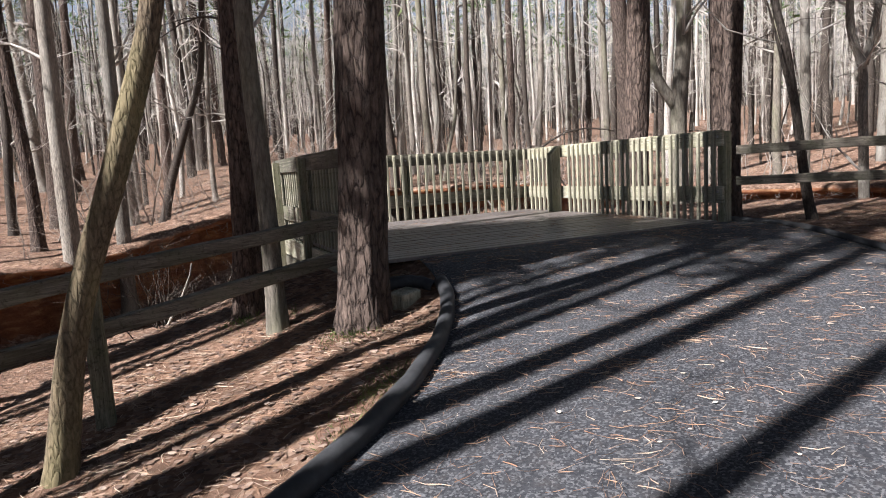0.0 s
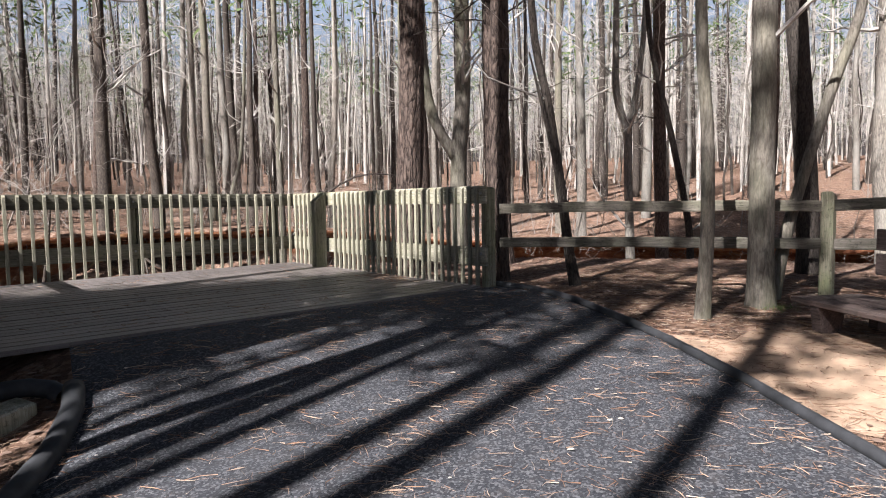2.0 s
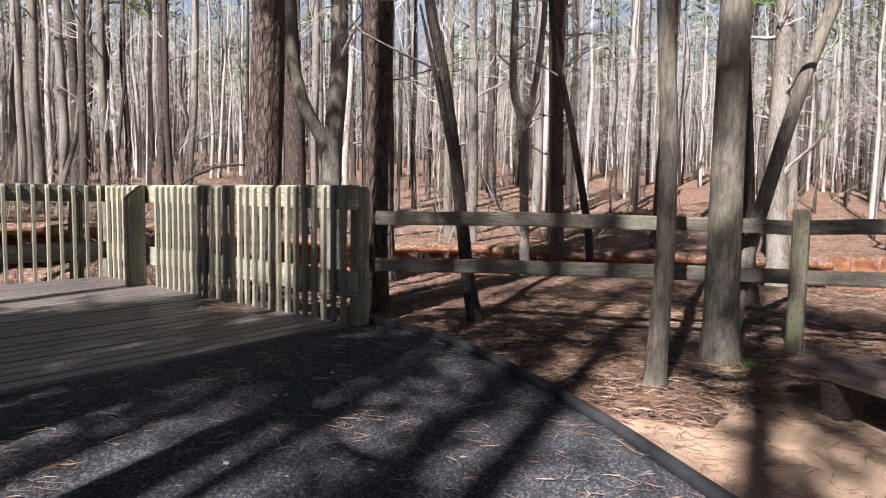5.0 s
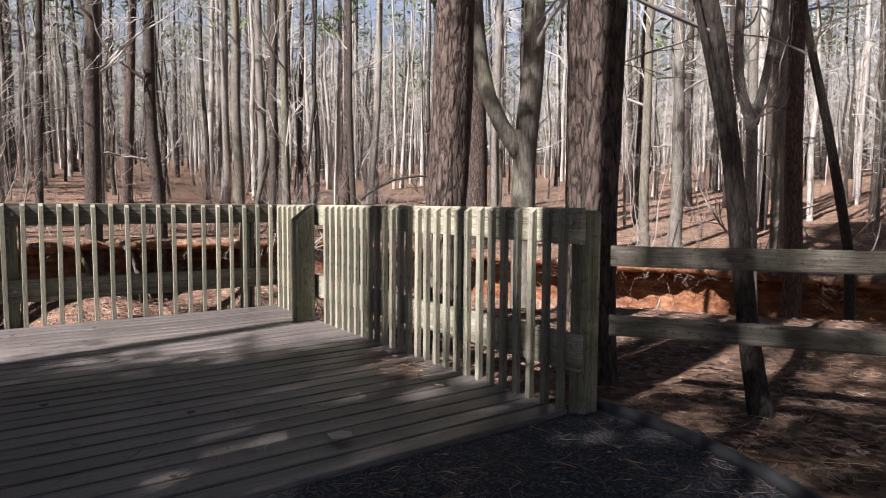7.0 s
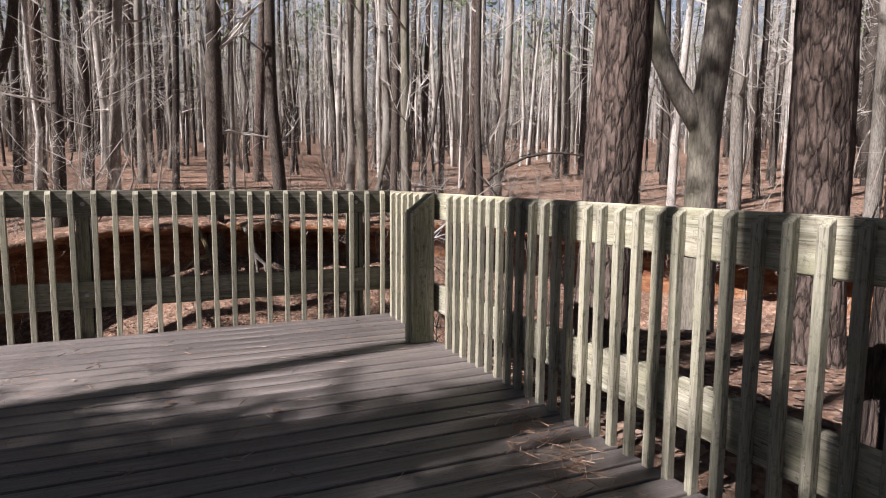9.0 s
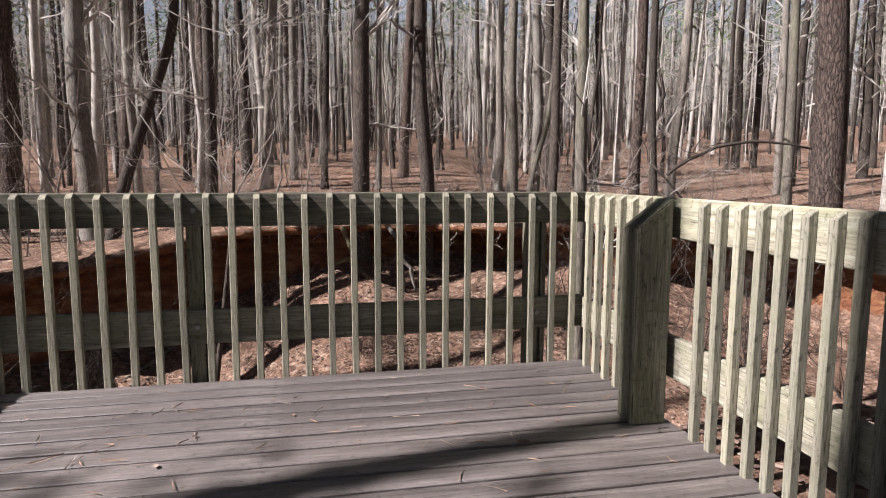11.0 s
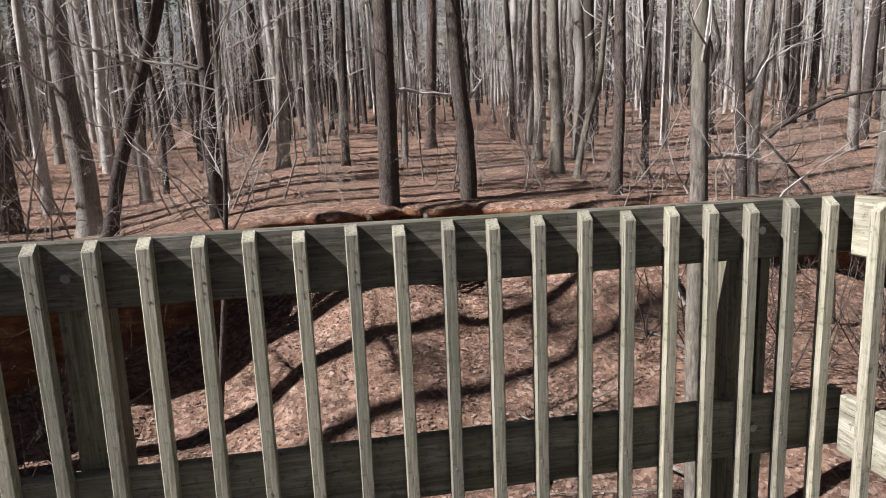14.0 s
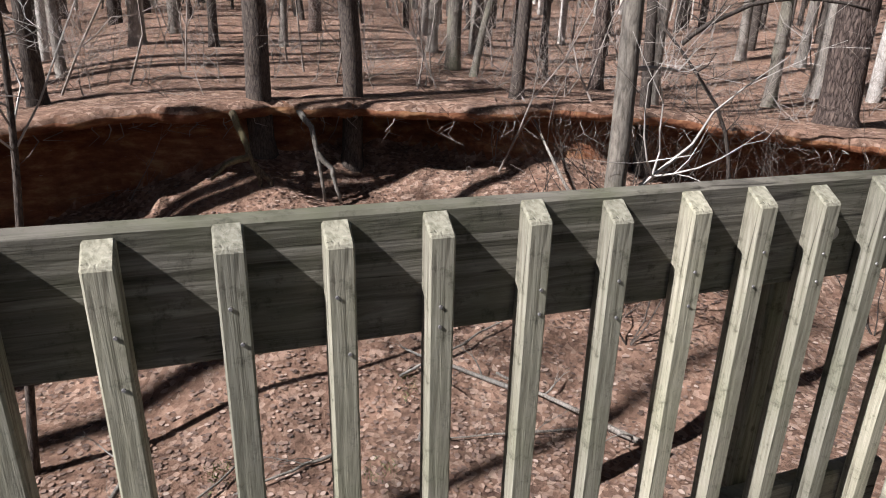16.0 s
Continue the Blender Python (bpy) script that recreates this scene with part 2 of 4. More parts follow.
class Tubes:
    """Collects tapered tubes into one mesh."""

    def __init__(self):
        self.v, self.f = [], []

    def add(self, pts, radii, sides=6, cap=True):
        base = len(self.v)
        pts = [Vector(p) for p in pts]
        ref = Vector((0.31, 0.95, 0.05)) if abs((pts[-1] - pts[0]).normalized().y) < 0.9 else Vector((1, 0, 0))
        for i, p in enumerate(pts):
            t = (pts[min(i + 1, len(pts) - 1)] - pts[max(i - 1, 0)]).normalized()
            a = t.cross(ref).normalized()
            c = t.cross(a)
            r = radii[i]
            for k in range(sides):
                w = 2 * math.pi * k / sides
                self.v.append(tuple(p + a * (r * math.cos(w)) + c * (r * math.sin(w))))
        for i in range(len(pts) - 1):
            for k in range(sides):
                k2 = (k + 1) % sides
                self.f.append((base + i * sides + k, base + i * sides + k2, base + (i + 1) * sides + k2, base + (i + 1) * sides + k))
        if cap:
            self.f.append(tuple(base + (len(pts) - 1) * sides + k for k in range(sides)))

    def card(self, p, d, w, n):
        """A thin leaf-shaped blade: from p along d, w wide across n."""
        b = len(self.v)
        p, d, n = Vector(p), Vector(d), Vector(n)
        self.v += [tuple(p), tuple(p + d * 0.5 + n * w), tuple(p + d), tuple(p + d * 0.5 - n * w)]
        self.f.append((b, b + 1, b + 2, b + 3))

    def mesh(self, name):
        me = bpy.data.meshes.new(name)
        me.from_pydata(self.v, [], self.f)
        me.update()
        return me


# ---- the lie of the land ----
FAR_LIP = [(-60, -14), (-30, -7), (-18, -2), (-12, 2), (-8, 5.2), (-4.5, 7.6), (-1.5, 8.0), (0.5, 8.3), (2.3, 7.2), (5, 7.0), (7.2, 6.6), (9.2, 4.4), (10.4, 1.5), (11, -1.5), (13, -6), (18, -12), (30, -22), (60, -40)]
NEAR_LIP = [(-60, -22), (-30, -14), (-16, -8.5), (-9, -5.6), (-6.6, -3.6), (-5.2, -2.8), (-3.5, -1.9), (0, -1.3), (1.5, -1.2), (3.2, -2.2), (4.8, -4.5), (6.5, -8), (9, -13), (16, -20), (30, -32), (60, -52)]


def side_distance(x, y, poly):
    best, sign = np.full(x.shape, 1e9), np.ones(x.shape)
    for (ax, ay), (bx, by) in zip(poly, poly[1:]):
        dx, dy = bx - ax, by - ay
        u = np.clip(((x - ax) * dx + (y - ay) * dy) / (dx * dx + dy * dy), 0, 1)
        d = np.hypot(x - ax - u * dx, y - ay - u * dy)
        s = np.where(dx * (y - ay) - dy * (x - ax) >= 0, 1.0, -1.0)
        m = d < best
        best, sign = np.where(m, d, best), np.where(m, s, sign)
    return best * sign


def sm(a, b, v):
    u = np.clip((v - a) / (b - a), 0, 1)
    return u * u * (3 - 2 * u)


def asphalt_z(x, y):
    z = np.minimum(-0.035, -0.344 + 0.055 * (x + 3.87) + 0.05 * (y + 6.53))
    return z + (-0.02 - z) * sm(-6.3, -4.35, y) * sm(-4.7, -3.9, x)


def plateau(x, y):
    return np.maximum(asphalt_z(x, y) - 0.13 * np.maximum(0, -4.5 - x) * sm(0, 1.5, -4.3 - x), -2.0) - 0.02


def bench_bank(x, y):
    """The low bank of trodden clay under the bench."""
    dx, dy = x - 0.13, y + 8.15
    along_it, across = -0.571 * dx - 0.821 * dy, 0.821 * dx - 0.571 * dy
    return 0.09 * sm(1.5, 0.9, np.abs(along_it)) * sm(0.75, 0.3, np.abs(across))


def ground_z(x, y):
    x, y = np.asarray(x, float), np.asarray(y, float)
    df, dn = side_distance(x, y, FAR_LIP), side_distance(x, y, NEAR_LIP)
    wob = 0.25 * np.sin(x * 2.1 + 1.3 * np.sin(y * 1.7)) * np.cos(y * 1.3 + x * 0.7) + 0.12 * np.sin(x * 5.3 + y * 3.1)
    dfw = df + wob * 0.6 * sm(3, 1, np.abs(df))
    floor = -2.3
    lip = 0.3 - 0.55 * sm(3, 9.5, x) - 0.95 * sm(2, 8.5, -x)
    rise = 0.015 * np.clip(dfw, 0, 6) + 0.10 * np.clip(dfw - 6, 0, 75) * (0.8 + 0.2 * sm(-25, 5, x))
    wall = lip - 0.75 - 0.75 * sm(0.5, 4.5, -x) - 0.4 * sm(3, 8, x)
    cut = 0.95 + 0.3 * np.sin(x * 1.3) * sm(6, 3, np.abs(x))
    far_in = np.where(-dfw + cut < 0.3, lip + (wall - lip) * sm(0, 0.3, -dfw + cut), wall - 0.42 * (-dfw + cut - 0.3))
    pl = plateau(x, y) + bench_bank(x, y)
    near_in = pl + (floor - pl) * sm(0, 3.4, dn)
    inside = np.maximum(np.maximum(far_in, near_in), floor)
    z = np.where(dfw >= cut, lip + rise, np.where(dn > 0, inside, pl))
    off_path = sm(0.0, 1.0, np.maximum(np.abs(x + 2.6) - 3.2, dn + 1.5) )
    return z + 0.05 * wob * off_path


def gz(x, y):
    return float(ground_z(np.array([x]), np.array([y]))[0])


def spaced(lo, hi, fine_lo, fine_hi, step):
    a = list(np.arange(fine_lo, fine_hi + 1e-6, step))
    s, v = step, fine_lo
    left = []
    while v > lo:
        s *= 1.12
        v -= s
        left.append(v)
    s, v = step, a[-1]
    right = []
    while v < hi:
        s *= 1.12
        v += s
        right.append(v)
    return np.array(left[::-1] + a + right)


def build_ground():
    xs, ys = spaced(-320, 320, -9, 12, 0.1), spaced(-260, 420, -10, 10.5, 0.1)
    gx, gy = np.meshgrid(xs, ys)
    z = ground_z(gx, gy)
    n = len(xs)
    verts = np.stack([gx.ravel(), gy.ravel(), z.ravel()], 1)
    i = (np.arange(len(ys) - 1)[:, None] * n + np.arange(n - 1)[None]).ravel()
    me = bpy.data.meshes.new("ground")
    me.from_pydata(verts.tolist(), [], np.stack([i, i + 1, i + n + 1, i + n], 1).tolist())
    ob = link("ground", me, FLOOR)
    shade(ob)
    return tagged(ob, "leaf-littered forest ground with a red clay creek bank", "ground", kind="structure")


build_ground()


def sky_glow_material():
    """Glow standing in for bright sky behind the farthest woods: grey-brown low down, bright higher up."""
    m, nt, b = material("distant_sky_glow", 1.0, 0.0)
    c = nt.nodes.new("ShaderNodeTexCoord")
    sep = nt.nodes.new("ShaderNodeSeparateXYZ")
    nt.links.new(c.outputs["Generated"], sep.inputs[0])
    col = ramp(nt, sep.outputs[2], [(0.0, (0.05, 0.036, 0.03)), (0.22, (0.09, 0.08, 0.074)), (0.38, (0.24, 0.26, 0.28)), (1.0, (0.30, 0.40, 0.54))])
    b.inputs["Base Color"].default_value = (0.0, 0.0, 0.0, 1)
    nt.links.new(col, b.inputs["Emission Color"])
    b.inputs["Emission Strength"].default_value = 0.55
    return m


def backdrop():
    """A plain added ring all round, beyond the woods, that glows in place of pale sky."""
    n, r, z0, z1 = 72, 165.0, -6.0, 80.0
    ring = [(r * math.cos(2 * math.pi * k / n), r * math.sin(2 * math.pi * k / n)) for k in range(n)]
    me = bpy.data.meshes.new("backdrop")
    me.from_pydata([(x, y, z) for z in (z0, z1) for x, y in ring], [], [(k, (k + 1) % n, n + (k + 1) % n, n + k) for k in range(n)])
    tagged(link("backdrop", me, sky_glow_material()), "glowing ring standing in for pale sky beyond the far woods", "backdrop", kind="structure")


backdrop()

# asphalt path between its two edgings
LEFT_EDGE = [(-16, -13.5), (-11, -10.6), (-8, -8.85), (-6.45, -7.86), (-5.84, -7.4), (-5.42, -7.05), (-5.02, -6.64), (-4.6, -6.1), (-4.32, -5.65), (-4.18, -5.35), (-4.13, -5.12), (-4.0, -4.32)]
RIGHT_EDGE = [(-9, -21), (-5.0, -13.8), (-3.1, -10.8), (-2.1, -9.4), (-1.45, -8.4), (-0.85, -7.5), (-0.45, -6.8), (-0.15, -6.2), (0.08, -5.5), (0.2, -4.9), (0.22, -4.32)]


def along(poly, n):
    p = np.array(poly, float)
    s = np.concatenate([[0], np.cumsum(np.hypot(*np.diff(p, axis=0).T))])
    u = np.linspace(0, s[-1], n)
    return np.stack([np.interp(u, s, p[:, 0]), np.interp(u, s, p[:, 1])], 1)


def build_path():
    n, m = 120, 50
    L, R = along(LEFT_EDGE, n), along(RIGHT_EDGE, n)
    verts, faces = [], []
    for i in range(n):
        for j in range(m):
            p = L[i] * (1 - j / (m - 1)) + R[i] * j / (m - 1)
            verts.append((p[0], p[1], float(asphalt_z(p[0], p[1])) + 0.004 * noise.noise((p[0] * 2, p[1] * 2, 0))))
    for i in range(n - 1):
        for j in range(m - 1):
            a = i * m + j
            faces.append((a, a + 1, a + m + 1, a + m))
    me = bpy.data.meshes.new("path")
    me.from_pydata(verts, [], faces)
    tagged(shade(link("path", me, ASPHALT)), "grey asphalt footpath strewn with pine needles", "path", kind="structure")


build_path()


def edging(name, poly, r, label, n=90, dz=0.0):
    t = Tubes()
    pts = [(x, y, float(asphalt_z(x, y)) + r * 0.55 + dz) for x, y in along(poly, n)]
    t.add(pts, [r] * n, 10)
    ob = shade(link(name, t.mesh(name), PIPE))
    return tagged(ob, label, "edging")


edging("path_edging", LEFT_EDGE[2:-1], 0.06, "black plastic pipe edging along the asphalt path")
edging("path_edging", RIGHT_EDGE[1:], 0.036, "dark low edging along the asphalt path")

# ---- deck ----
DX0, DX1, DY0, DY1 = -4.5, 0.0, -4.3, 0.03
deck = empty("deck", (0, 0, 0), "weathered grey-brown wooden plank deck floor", "deck", kind="structure")


def build_deck():
    w, gap = 0.131, 0.018
    me = None
    y = DY0
    bm = boxed(DX0, DX1, 0, w, -0.038, 0.0, bevel=0.004)
    me = bpy.data.meshes.new("plank")
    bm.to_mesh(me)
    bm.free()
    rng = random.Random(5)
    while y + w < DY1 + 0.03:
        ob = link("plank", me, DECK_WOOD, deck)
        ob.location = (rng.uniform(-0.006, 0.006), y, rng.uniform(-0.003, 0.001))
        y += w + gap
    put("rim_joist", boxed(DX0, DX1, DY1 + 0.05, DY1 + 0.09, -0.30, -0.045), RAIL_WOOD["X"], deck)
    put("rim_joist", boxed(DX1 + 0.02, DX1 + 0.06, DY0, DY1, -0.30, -0.045), RAIL_WOOD["Y"], deck)
    put("rim_joist", boxed(DX0 - 0.06, DX0 - 0.02, DY0, DY1, -0.30, -0.045), RAIL_WOOD["Y"], deck)
    for z in (-0.52, -0.76):
        put("skirt_board", boxed(DX0 - 0.065, DX0 - 0.03, -2.6, -0.1, z, z + 0.19), RAIL_BOARD, deck)
    for x in (-4.3, -2.2, -0.15):
        for yy in (-2.2, -0.05):
            put("support_post", boxed(x - 0.07, x + 0.07, yy - 0.07, yy + 0.07, gz(x, yy) - 0.2, -0.04), RAIL_WOOD["Z"], deck)


build_deck()


def picket_mesh():
    """A square picket, its head cut on a slope away from the rail; the rail lies on its +y side."""
    bm = bmesh.new()
    w, d = 0.019, 0.038
    v = [bm.verts.new(p) for p in ((-w, 0, -0.10), (w, 0, -0.10), (w, d, -0.10), (-w, d, -0.10), (-w, 0, 1.07), (w, 0, 1.07), (w, d, 1.097), (-w, d, 1.097))]
    for q in ((3, 2, 1, 0), (4, 5, 6, 7), (0, 1, 5, 4), (1, 2, 6, 5), (2, 3, 7, 6), (3, 0, 4, 7)):
        bm.faces.new([v[i] for i in q])
    bmesh.ops.bevel(bm, geom=list(bm.edges), offset=0.003, segments=1, affect="EDGES")
    me = bpy.data.meshes.new("picket")
    bm.to_mesh(me)
    bm.free()
    return me


PICKET = picket_mesh()


def nail_mesh():
    bm = bmesh.new()
    bmesh.ops.create_cone(bm, cap_ends=True, segments=8, radius1=0.003, radius2=0.0025, depth=0.002, matrix=pose(0, 0, 0, 90))
    me = bpy.data.meshes.new("nail")
    bm.to_mesh(me)
    bm.free()
    return me


NAIL = nail_mesh()


def railing(origin, turn, length, pickets, posts, label, boards=None):
    """A run of deck railing: pickets on the deck side of two wide boards, posts behind. Local x runs along it, the deck is at -y."""
    r = empty("railing", origin, label, "railing", group="deck railings")
    r.rotation_euler = (0, 0, radians(turn))
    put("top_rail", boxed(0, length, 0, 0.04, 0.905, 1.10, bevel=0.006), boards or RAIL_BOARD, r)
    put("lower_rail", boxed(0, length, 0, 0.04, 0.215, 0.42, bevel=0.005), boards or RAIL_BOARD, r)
    rng = random.Random(int(length * 100))
    for x in pickets:
        ob = link("picket", PICKET, RAIL_WOOD["Z"], r)
        ob.location = (x + rng.uniform(-0.004, 0.004), -0.039, rng.uniform(-0.006, 0.006))
        ob.rotation_euler = (0, rng.uniform(-0.006, 0.006), 0)
        for z in (0.985, 0.925, 0.30):
            nail = link("nail", NAIL, STEEL, ob)
            nail.location = (rng.uniform(-0.008, 0.008), -0.0008, z + rng.uniform(-0.02, 0.02))
    for x in posts:
        put("post", boxed(x - 0.055, x + 0.03, 0.041, 0.14, -0.9, 1.06, bevel=0.006), POST_WOOD, r)
        put("post", boxed(x + 0.042, x + 0.075, 0.041, 0.13, -0.9, 1.0, bevel=0.004), POST_WOOD, r)
        for z in (1.0, 0.32):
            bm = bmesh.new()
            bmesh.ops.create_cone(bm, cap_ends=True, segments=12, radius1=0.016, radius2=0.013, depth=0.014, matrix=pose(x, -0.006, z, 90))
            put("bolt", bm, STEEL, r)
    return r


FARX = [-0.35 + 0.14 * k for k in range(2, -30, -1)]
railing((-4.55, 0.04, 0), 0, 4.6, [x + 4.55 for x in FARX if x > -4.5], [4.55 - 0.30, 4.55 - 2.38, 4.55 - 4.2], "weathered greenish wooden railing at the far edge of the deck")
railing((0.0, 0.0, 0), -90, 4.372, [0.13 + 0.135 * k for k in range(7)] + [4.26 - 0.1185 * k for k in range(26)], [], "weathered sunlit wooden railing along the deck side", boards=SUNLIT_BOARD)
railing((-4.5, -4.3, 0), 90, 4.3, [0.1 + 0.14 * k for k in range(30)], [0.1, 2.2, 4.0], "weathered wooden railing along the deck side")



def buttress():
    """The broad plank post that stays the side railing, its head cut on a slope."""
    bm = bmesh.new()
    x0, x1, y0, y1 = -0.22, -0.042, -1.09, -0.94
    v = [bm.verts.new(p) for p in ((x0, y0, 0), (x1, y0, 0), (x1, y1, 0), (x0, y1, 0), (x0, y0, 0.965), (x1, y0, 1.10), (x1, y1, 1.10), (x0, y1, 0.965))]
    for q in ((3, 2, 1, 0), (4, 5, 6, 7), (0, 1, 5, 4), (1, 2, 6, 5), (2, 3, 7, 6), (3, 0, 4, 7)):
        bm.faces.new([v[i] for i in q])
    bmesh.ops.bevel(bm, geom=list(bm.edges), offset=0.007, segments=2, affect="EDGES")
    tagged(put("brace_post", bm, POST_WOOD), "broad sunlit timber post with a sloping top on the deck", "post")


buttress()


def end_post(x0, x1, y0, y1, z0, label, bolt_y=0.0):
    p = empty("end_post", ((x0 + x1) / 2, (y0 + y1) / 2, z0), label, "post")
    w, d = (x1 - x0) / 2, (y1 - y0) / 2
    put("shaft", boxed(-w, w, -d, d, -0.2, 1.085 - z0, bevel=0.022), POST_WOOD, p)
    for z in (1.02, 0.353):
        bm = bmesh.new()
        bmesh.ops.create_cone(bm, cap_ends=True, segments=12, radius1=0.018, radius2=0.014, depth=0.016, matrix=pose(-w - 0.048, bolt_y, z - z0, 90, 0, 90))
        put("bolt", bm, STEEL, p)


end_post(0.042, 0.183, -4.366, -4.25, -0.1, "square greenish timber end post of the deck railing")
end_post(-4.66, -4.545, -4.42, -4.30, -0.3, "square weathered timber end post of the deck railing")


# ---- split-rail fences ----
def board(p, q, h, w, rng):
    """A weathered fence rail from p to q, slightly bowed."""
    p, q = Vector(p), Vector(q)
    d = (q - p)
    n = 9
    side = Vector((-d.y, d.x, 0)).normalized()
    up = Vector((0, 0, 1))
    bm = bmesh.new()
    rings = []
    for i in range(n):
        c = p + d * i / (n - 1) + up * (0.012 * math.sin(3.1 * i / (n - 1)) + rng.uniform(-0.004, 0.004))
        k = 1 + rng.uniform(-0.06, 0.06)
        prof = ((-1, -0.8), (-0.8, -1), (0.8, -1), (1, -0.8), (1, 0.8), (0.75, 1), (-0.8, 1), (-1, 0.7))
        rings.append([bm.verts.new(c + side * (a * w / 2 * k) + up * (b * h / 2 * k)) for a, b in prof])
    for r0, r1 in zip(rings, rings[1:]):
        for k in range(8):
            bm.faces.new((r0[k], r0[(k + 1) % 8], r1[(k + 1) % 8], r1[k]))
    bm.faces.new(rings[0][::-1])
    bm.faces.new(rings[-1])
    bmesh.ops.recalc_face_normals(bm, faces=bm.faces)
    return bm


def fence(posts, rails, h, w, label, post_r, first=True):
    """posts: (x, y, base, top); rails: heights at each post, bottom and top."""
    f = empty("rail_fence", (0, 0, 0), label, "fence")
    rng = random.Random(len(posts) * 7 + int(h * 100))
    for k, (x, y, z0, z1) in enumerate(posts):
        if k == 0 and not first:
            continue
        bm = boxed(x - post_r, x + post_r, y - post_r, y + post_r, z0 - 0.2, z1, bevel=0.015)
        top = [v for v in bm.verts if v.co.z > z1 - 0.05]
        for v in top:
            v.co.z -= 0.03 * (v.co.x - x + post_r) / post_r
        put("post", bm, POST_WOOD, f)
    for k in range(len(posts) - 1):
        (x0, y0), (x1, y1) = posts[k][:2], posts[k + 1][:2]
        for a, b in zip(rails[k], rails[k + 1]):
            put("rail", board((x0, y0, a), (x1, y1, b), h, w, rng), FENCE_WOOD, f)
    return f


fence([(0.15, -4.45, 0, 1), (1.80, -7.15, -0.08, 0.98), (2.7, -9.9, -0.2, 1.05), (2.6, -13.2, -0.4, 0.95)],
      [(0.475, 0.85), (0.475, 0.835), (0.49, 0.93), (0.39, 0.85)], 0.107, 0.05, "weathered grey two-rail timber fence beside the path", 0.055, first=False)
fence([(-4.62, -4.45, 0, 1), (-6.72, -5.25, -0.75, 0.38), (-9.2, -6.6, -1.1, 0.05), (-12.2, -8.6, -1.3, -0.1)],
      [(0.13, 0.44), (-0.11, 0.26), (-0.33, 0.0), (-0.6, -0.25)], 0.11, 0.085, "dark weathered two-rail log fence below the path", 0.06, first=False)


# ---- bench ----
def bench():
    ax, ay, ang = 0.43, -7.32, math.degrees(math.atan2(-0.82, -0.57))
    b = empty("bench", (ax, ay, float(plateau(ax - 0.3, ay - 0.6))), "dark brown wooden park bench beside the path", "bench")
    b.rotation_euler = (0, 0, radians(ang))
    rng = random.Random(3)
    L = 1.75
    for k in range(3):
        y = 0.01 + k * 0.205
        put("seat_plank", boxed(0, L, y, y + 0.195, 0.32, 0.36, bevel=0.006), BENCH_WOOD, b)
    for x in (0.22, 1.45):
        bm = bmesh.new()
        for q in (((x, 0.06, 0), (x, 0.18, 0), (x, 0.24, 0.318), (x, 0.02, 0.318)),):
            vs = [bm.verts.new(p) for p in q] + [bm.verts.new((p[0] + 0.09, p[1], p[2])) for p in q]
            for f in ((0, 1, 2, 3), (7, 6, 5, 4), (0, 4, 5, 1), (1, 5, 6, 2), (2, 6, 7, 3), (3, 7, 4, 0)):
                bm.faces.new([vs[i] for i in f])
        bmesh.ops.recalc_face_normals(bm, faces=bm.faces)
        put("leg", bm, BENCH_WOOD, b)
        put("leg", boxed(x, x + 0.09, 0.50, 0.59, -0.05, 0.318), BENCH_WOOD, b)
        put("back_support", boxed(x, x + 0.09, 0.682, 0.77, -0.05, 0.84), RAIL_WOOD["Z"], b)
    for z in (0.525, 0.715):
        put("backrest_board", boxed(0.11, L - 0.02, 0.635, 0.68, z, z + 0.165, bevel=0.006), BENCH_WOOD, b)


bench()


# ---- trees ----
def thin_above(x, y, z, rng, keep=0.18):
    """Whether a twig is left out: the winter canopy is sparse high up and lets the sun through."""
    return z - 1.0 > 0.36 * math.hypot(x + 2.5, y + 5.5) and rng.random() > keep


def limb(t, start, direction, length, r, depth, rng, up=0.25, wig=0.25, sides=5):
    """A branching limb, added to the tubes t."""
    n = 5 if depth > 0 else 3
    d = Vector(direction).normalized()
    p = Vector(start)
    pts, radii = [p.copy()], [r]
    for i in range(n):
        d = (d + Vector((rng.gauss(0, wig), rng.gauss(0, wig), rng.gauss(0, wig) + up * 0.25))).normalized()
        p = p + d * (length / n)
        pts.append(p.copy())
        radii.append(max(0.0015, r * (1 - 0.8 * (i + 1) / n)))
    t.add(pts, radii, sides if depth > 0 else 3, cap=False)
    if depth > 0:
        for k in range(rng.randint(3, 5)):
            i = rng.randint(1, n)
            side = Vector((rng.gauss(0, 1), rng.gauss(0, 1), rng.gauss(0.25, 0.6))).normalized()
            limb(t, pts[i], (d + side * 1.1), length * rng.uniform(0.35, 0.6), max(radii[i] * 0.6, 0.002), depth - 1, rng, up, wig, 4)


def needles(t, centre, r, count, rng, size=0.5):
    for _ in range(count):
        o = Vector((rng.gauss(0, 1), rng.gauss(0, 1), rng.gauss(0, 0.6))) * r * 0.5
        d = Vector((rng.gauss(0, 1), rng.gauss(0, 1), rng.gauss(0.3, 0.7))).normalized()
        n = d.orthogonal().normalized()
        n.rotate(Matrix.Rotation(rng.uniform(0, 6.28), 3, d))
        t.card(Vector(centre) + o, d * size * rng.uniform(0.6, 1.2), size * 0.09, n)


def extend(pts, top):
    """Carries a trunk on from its known stretch up to its top."""
    pts = [Vector(p) for p in pts]
    d = pts[-1] - pts[-2]
    d = (d / max(d.length, 1e-6) + Vector((0, 0, 1.5))).normalized()
    out = list(pts)
    while out[-1].z < pts[0].z + top:
        d = (d + Vector((0, 0, 0.3))).normalized()
        out.append(out[-1] + d * 1.2)
    return out


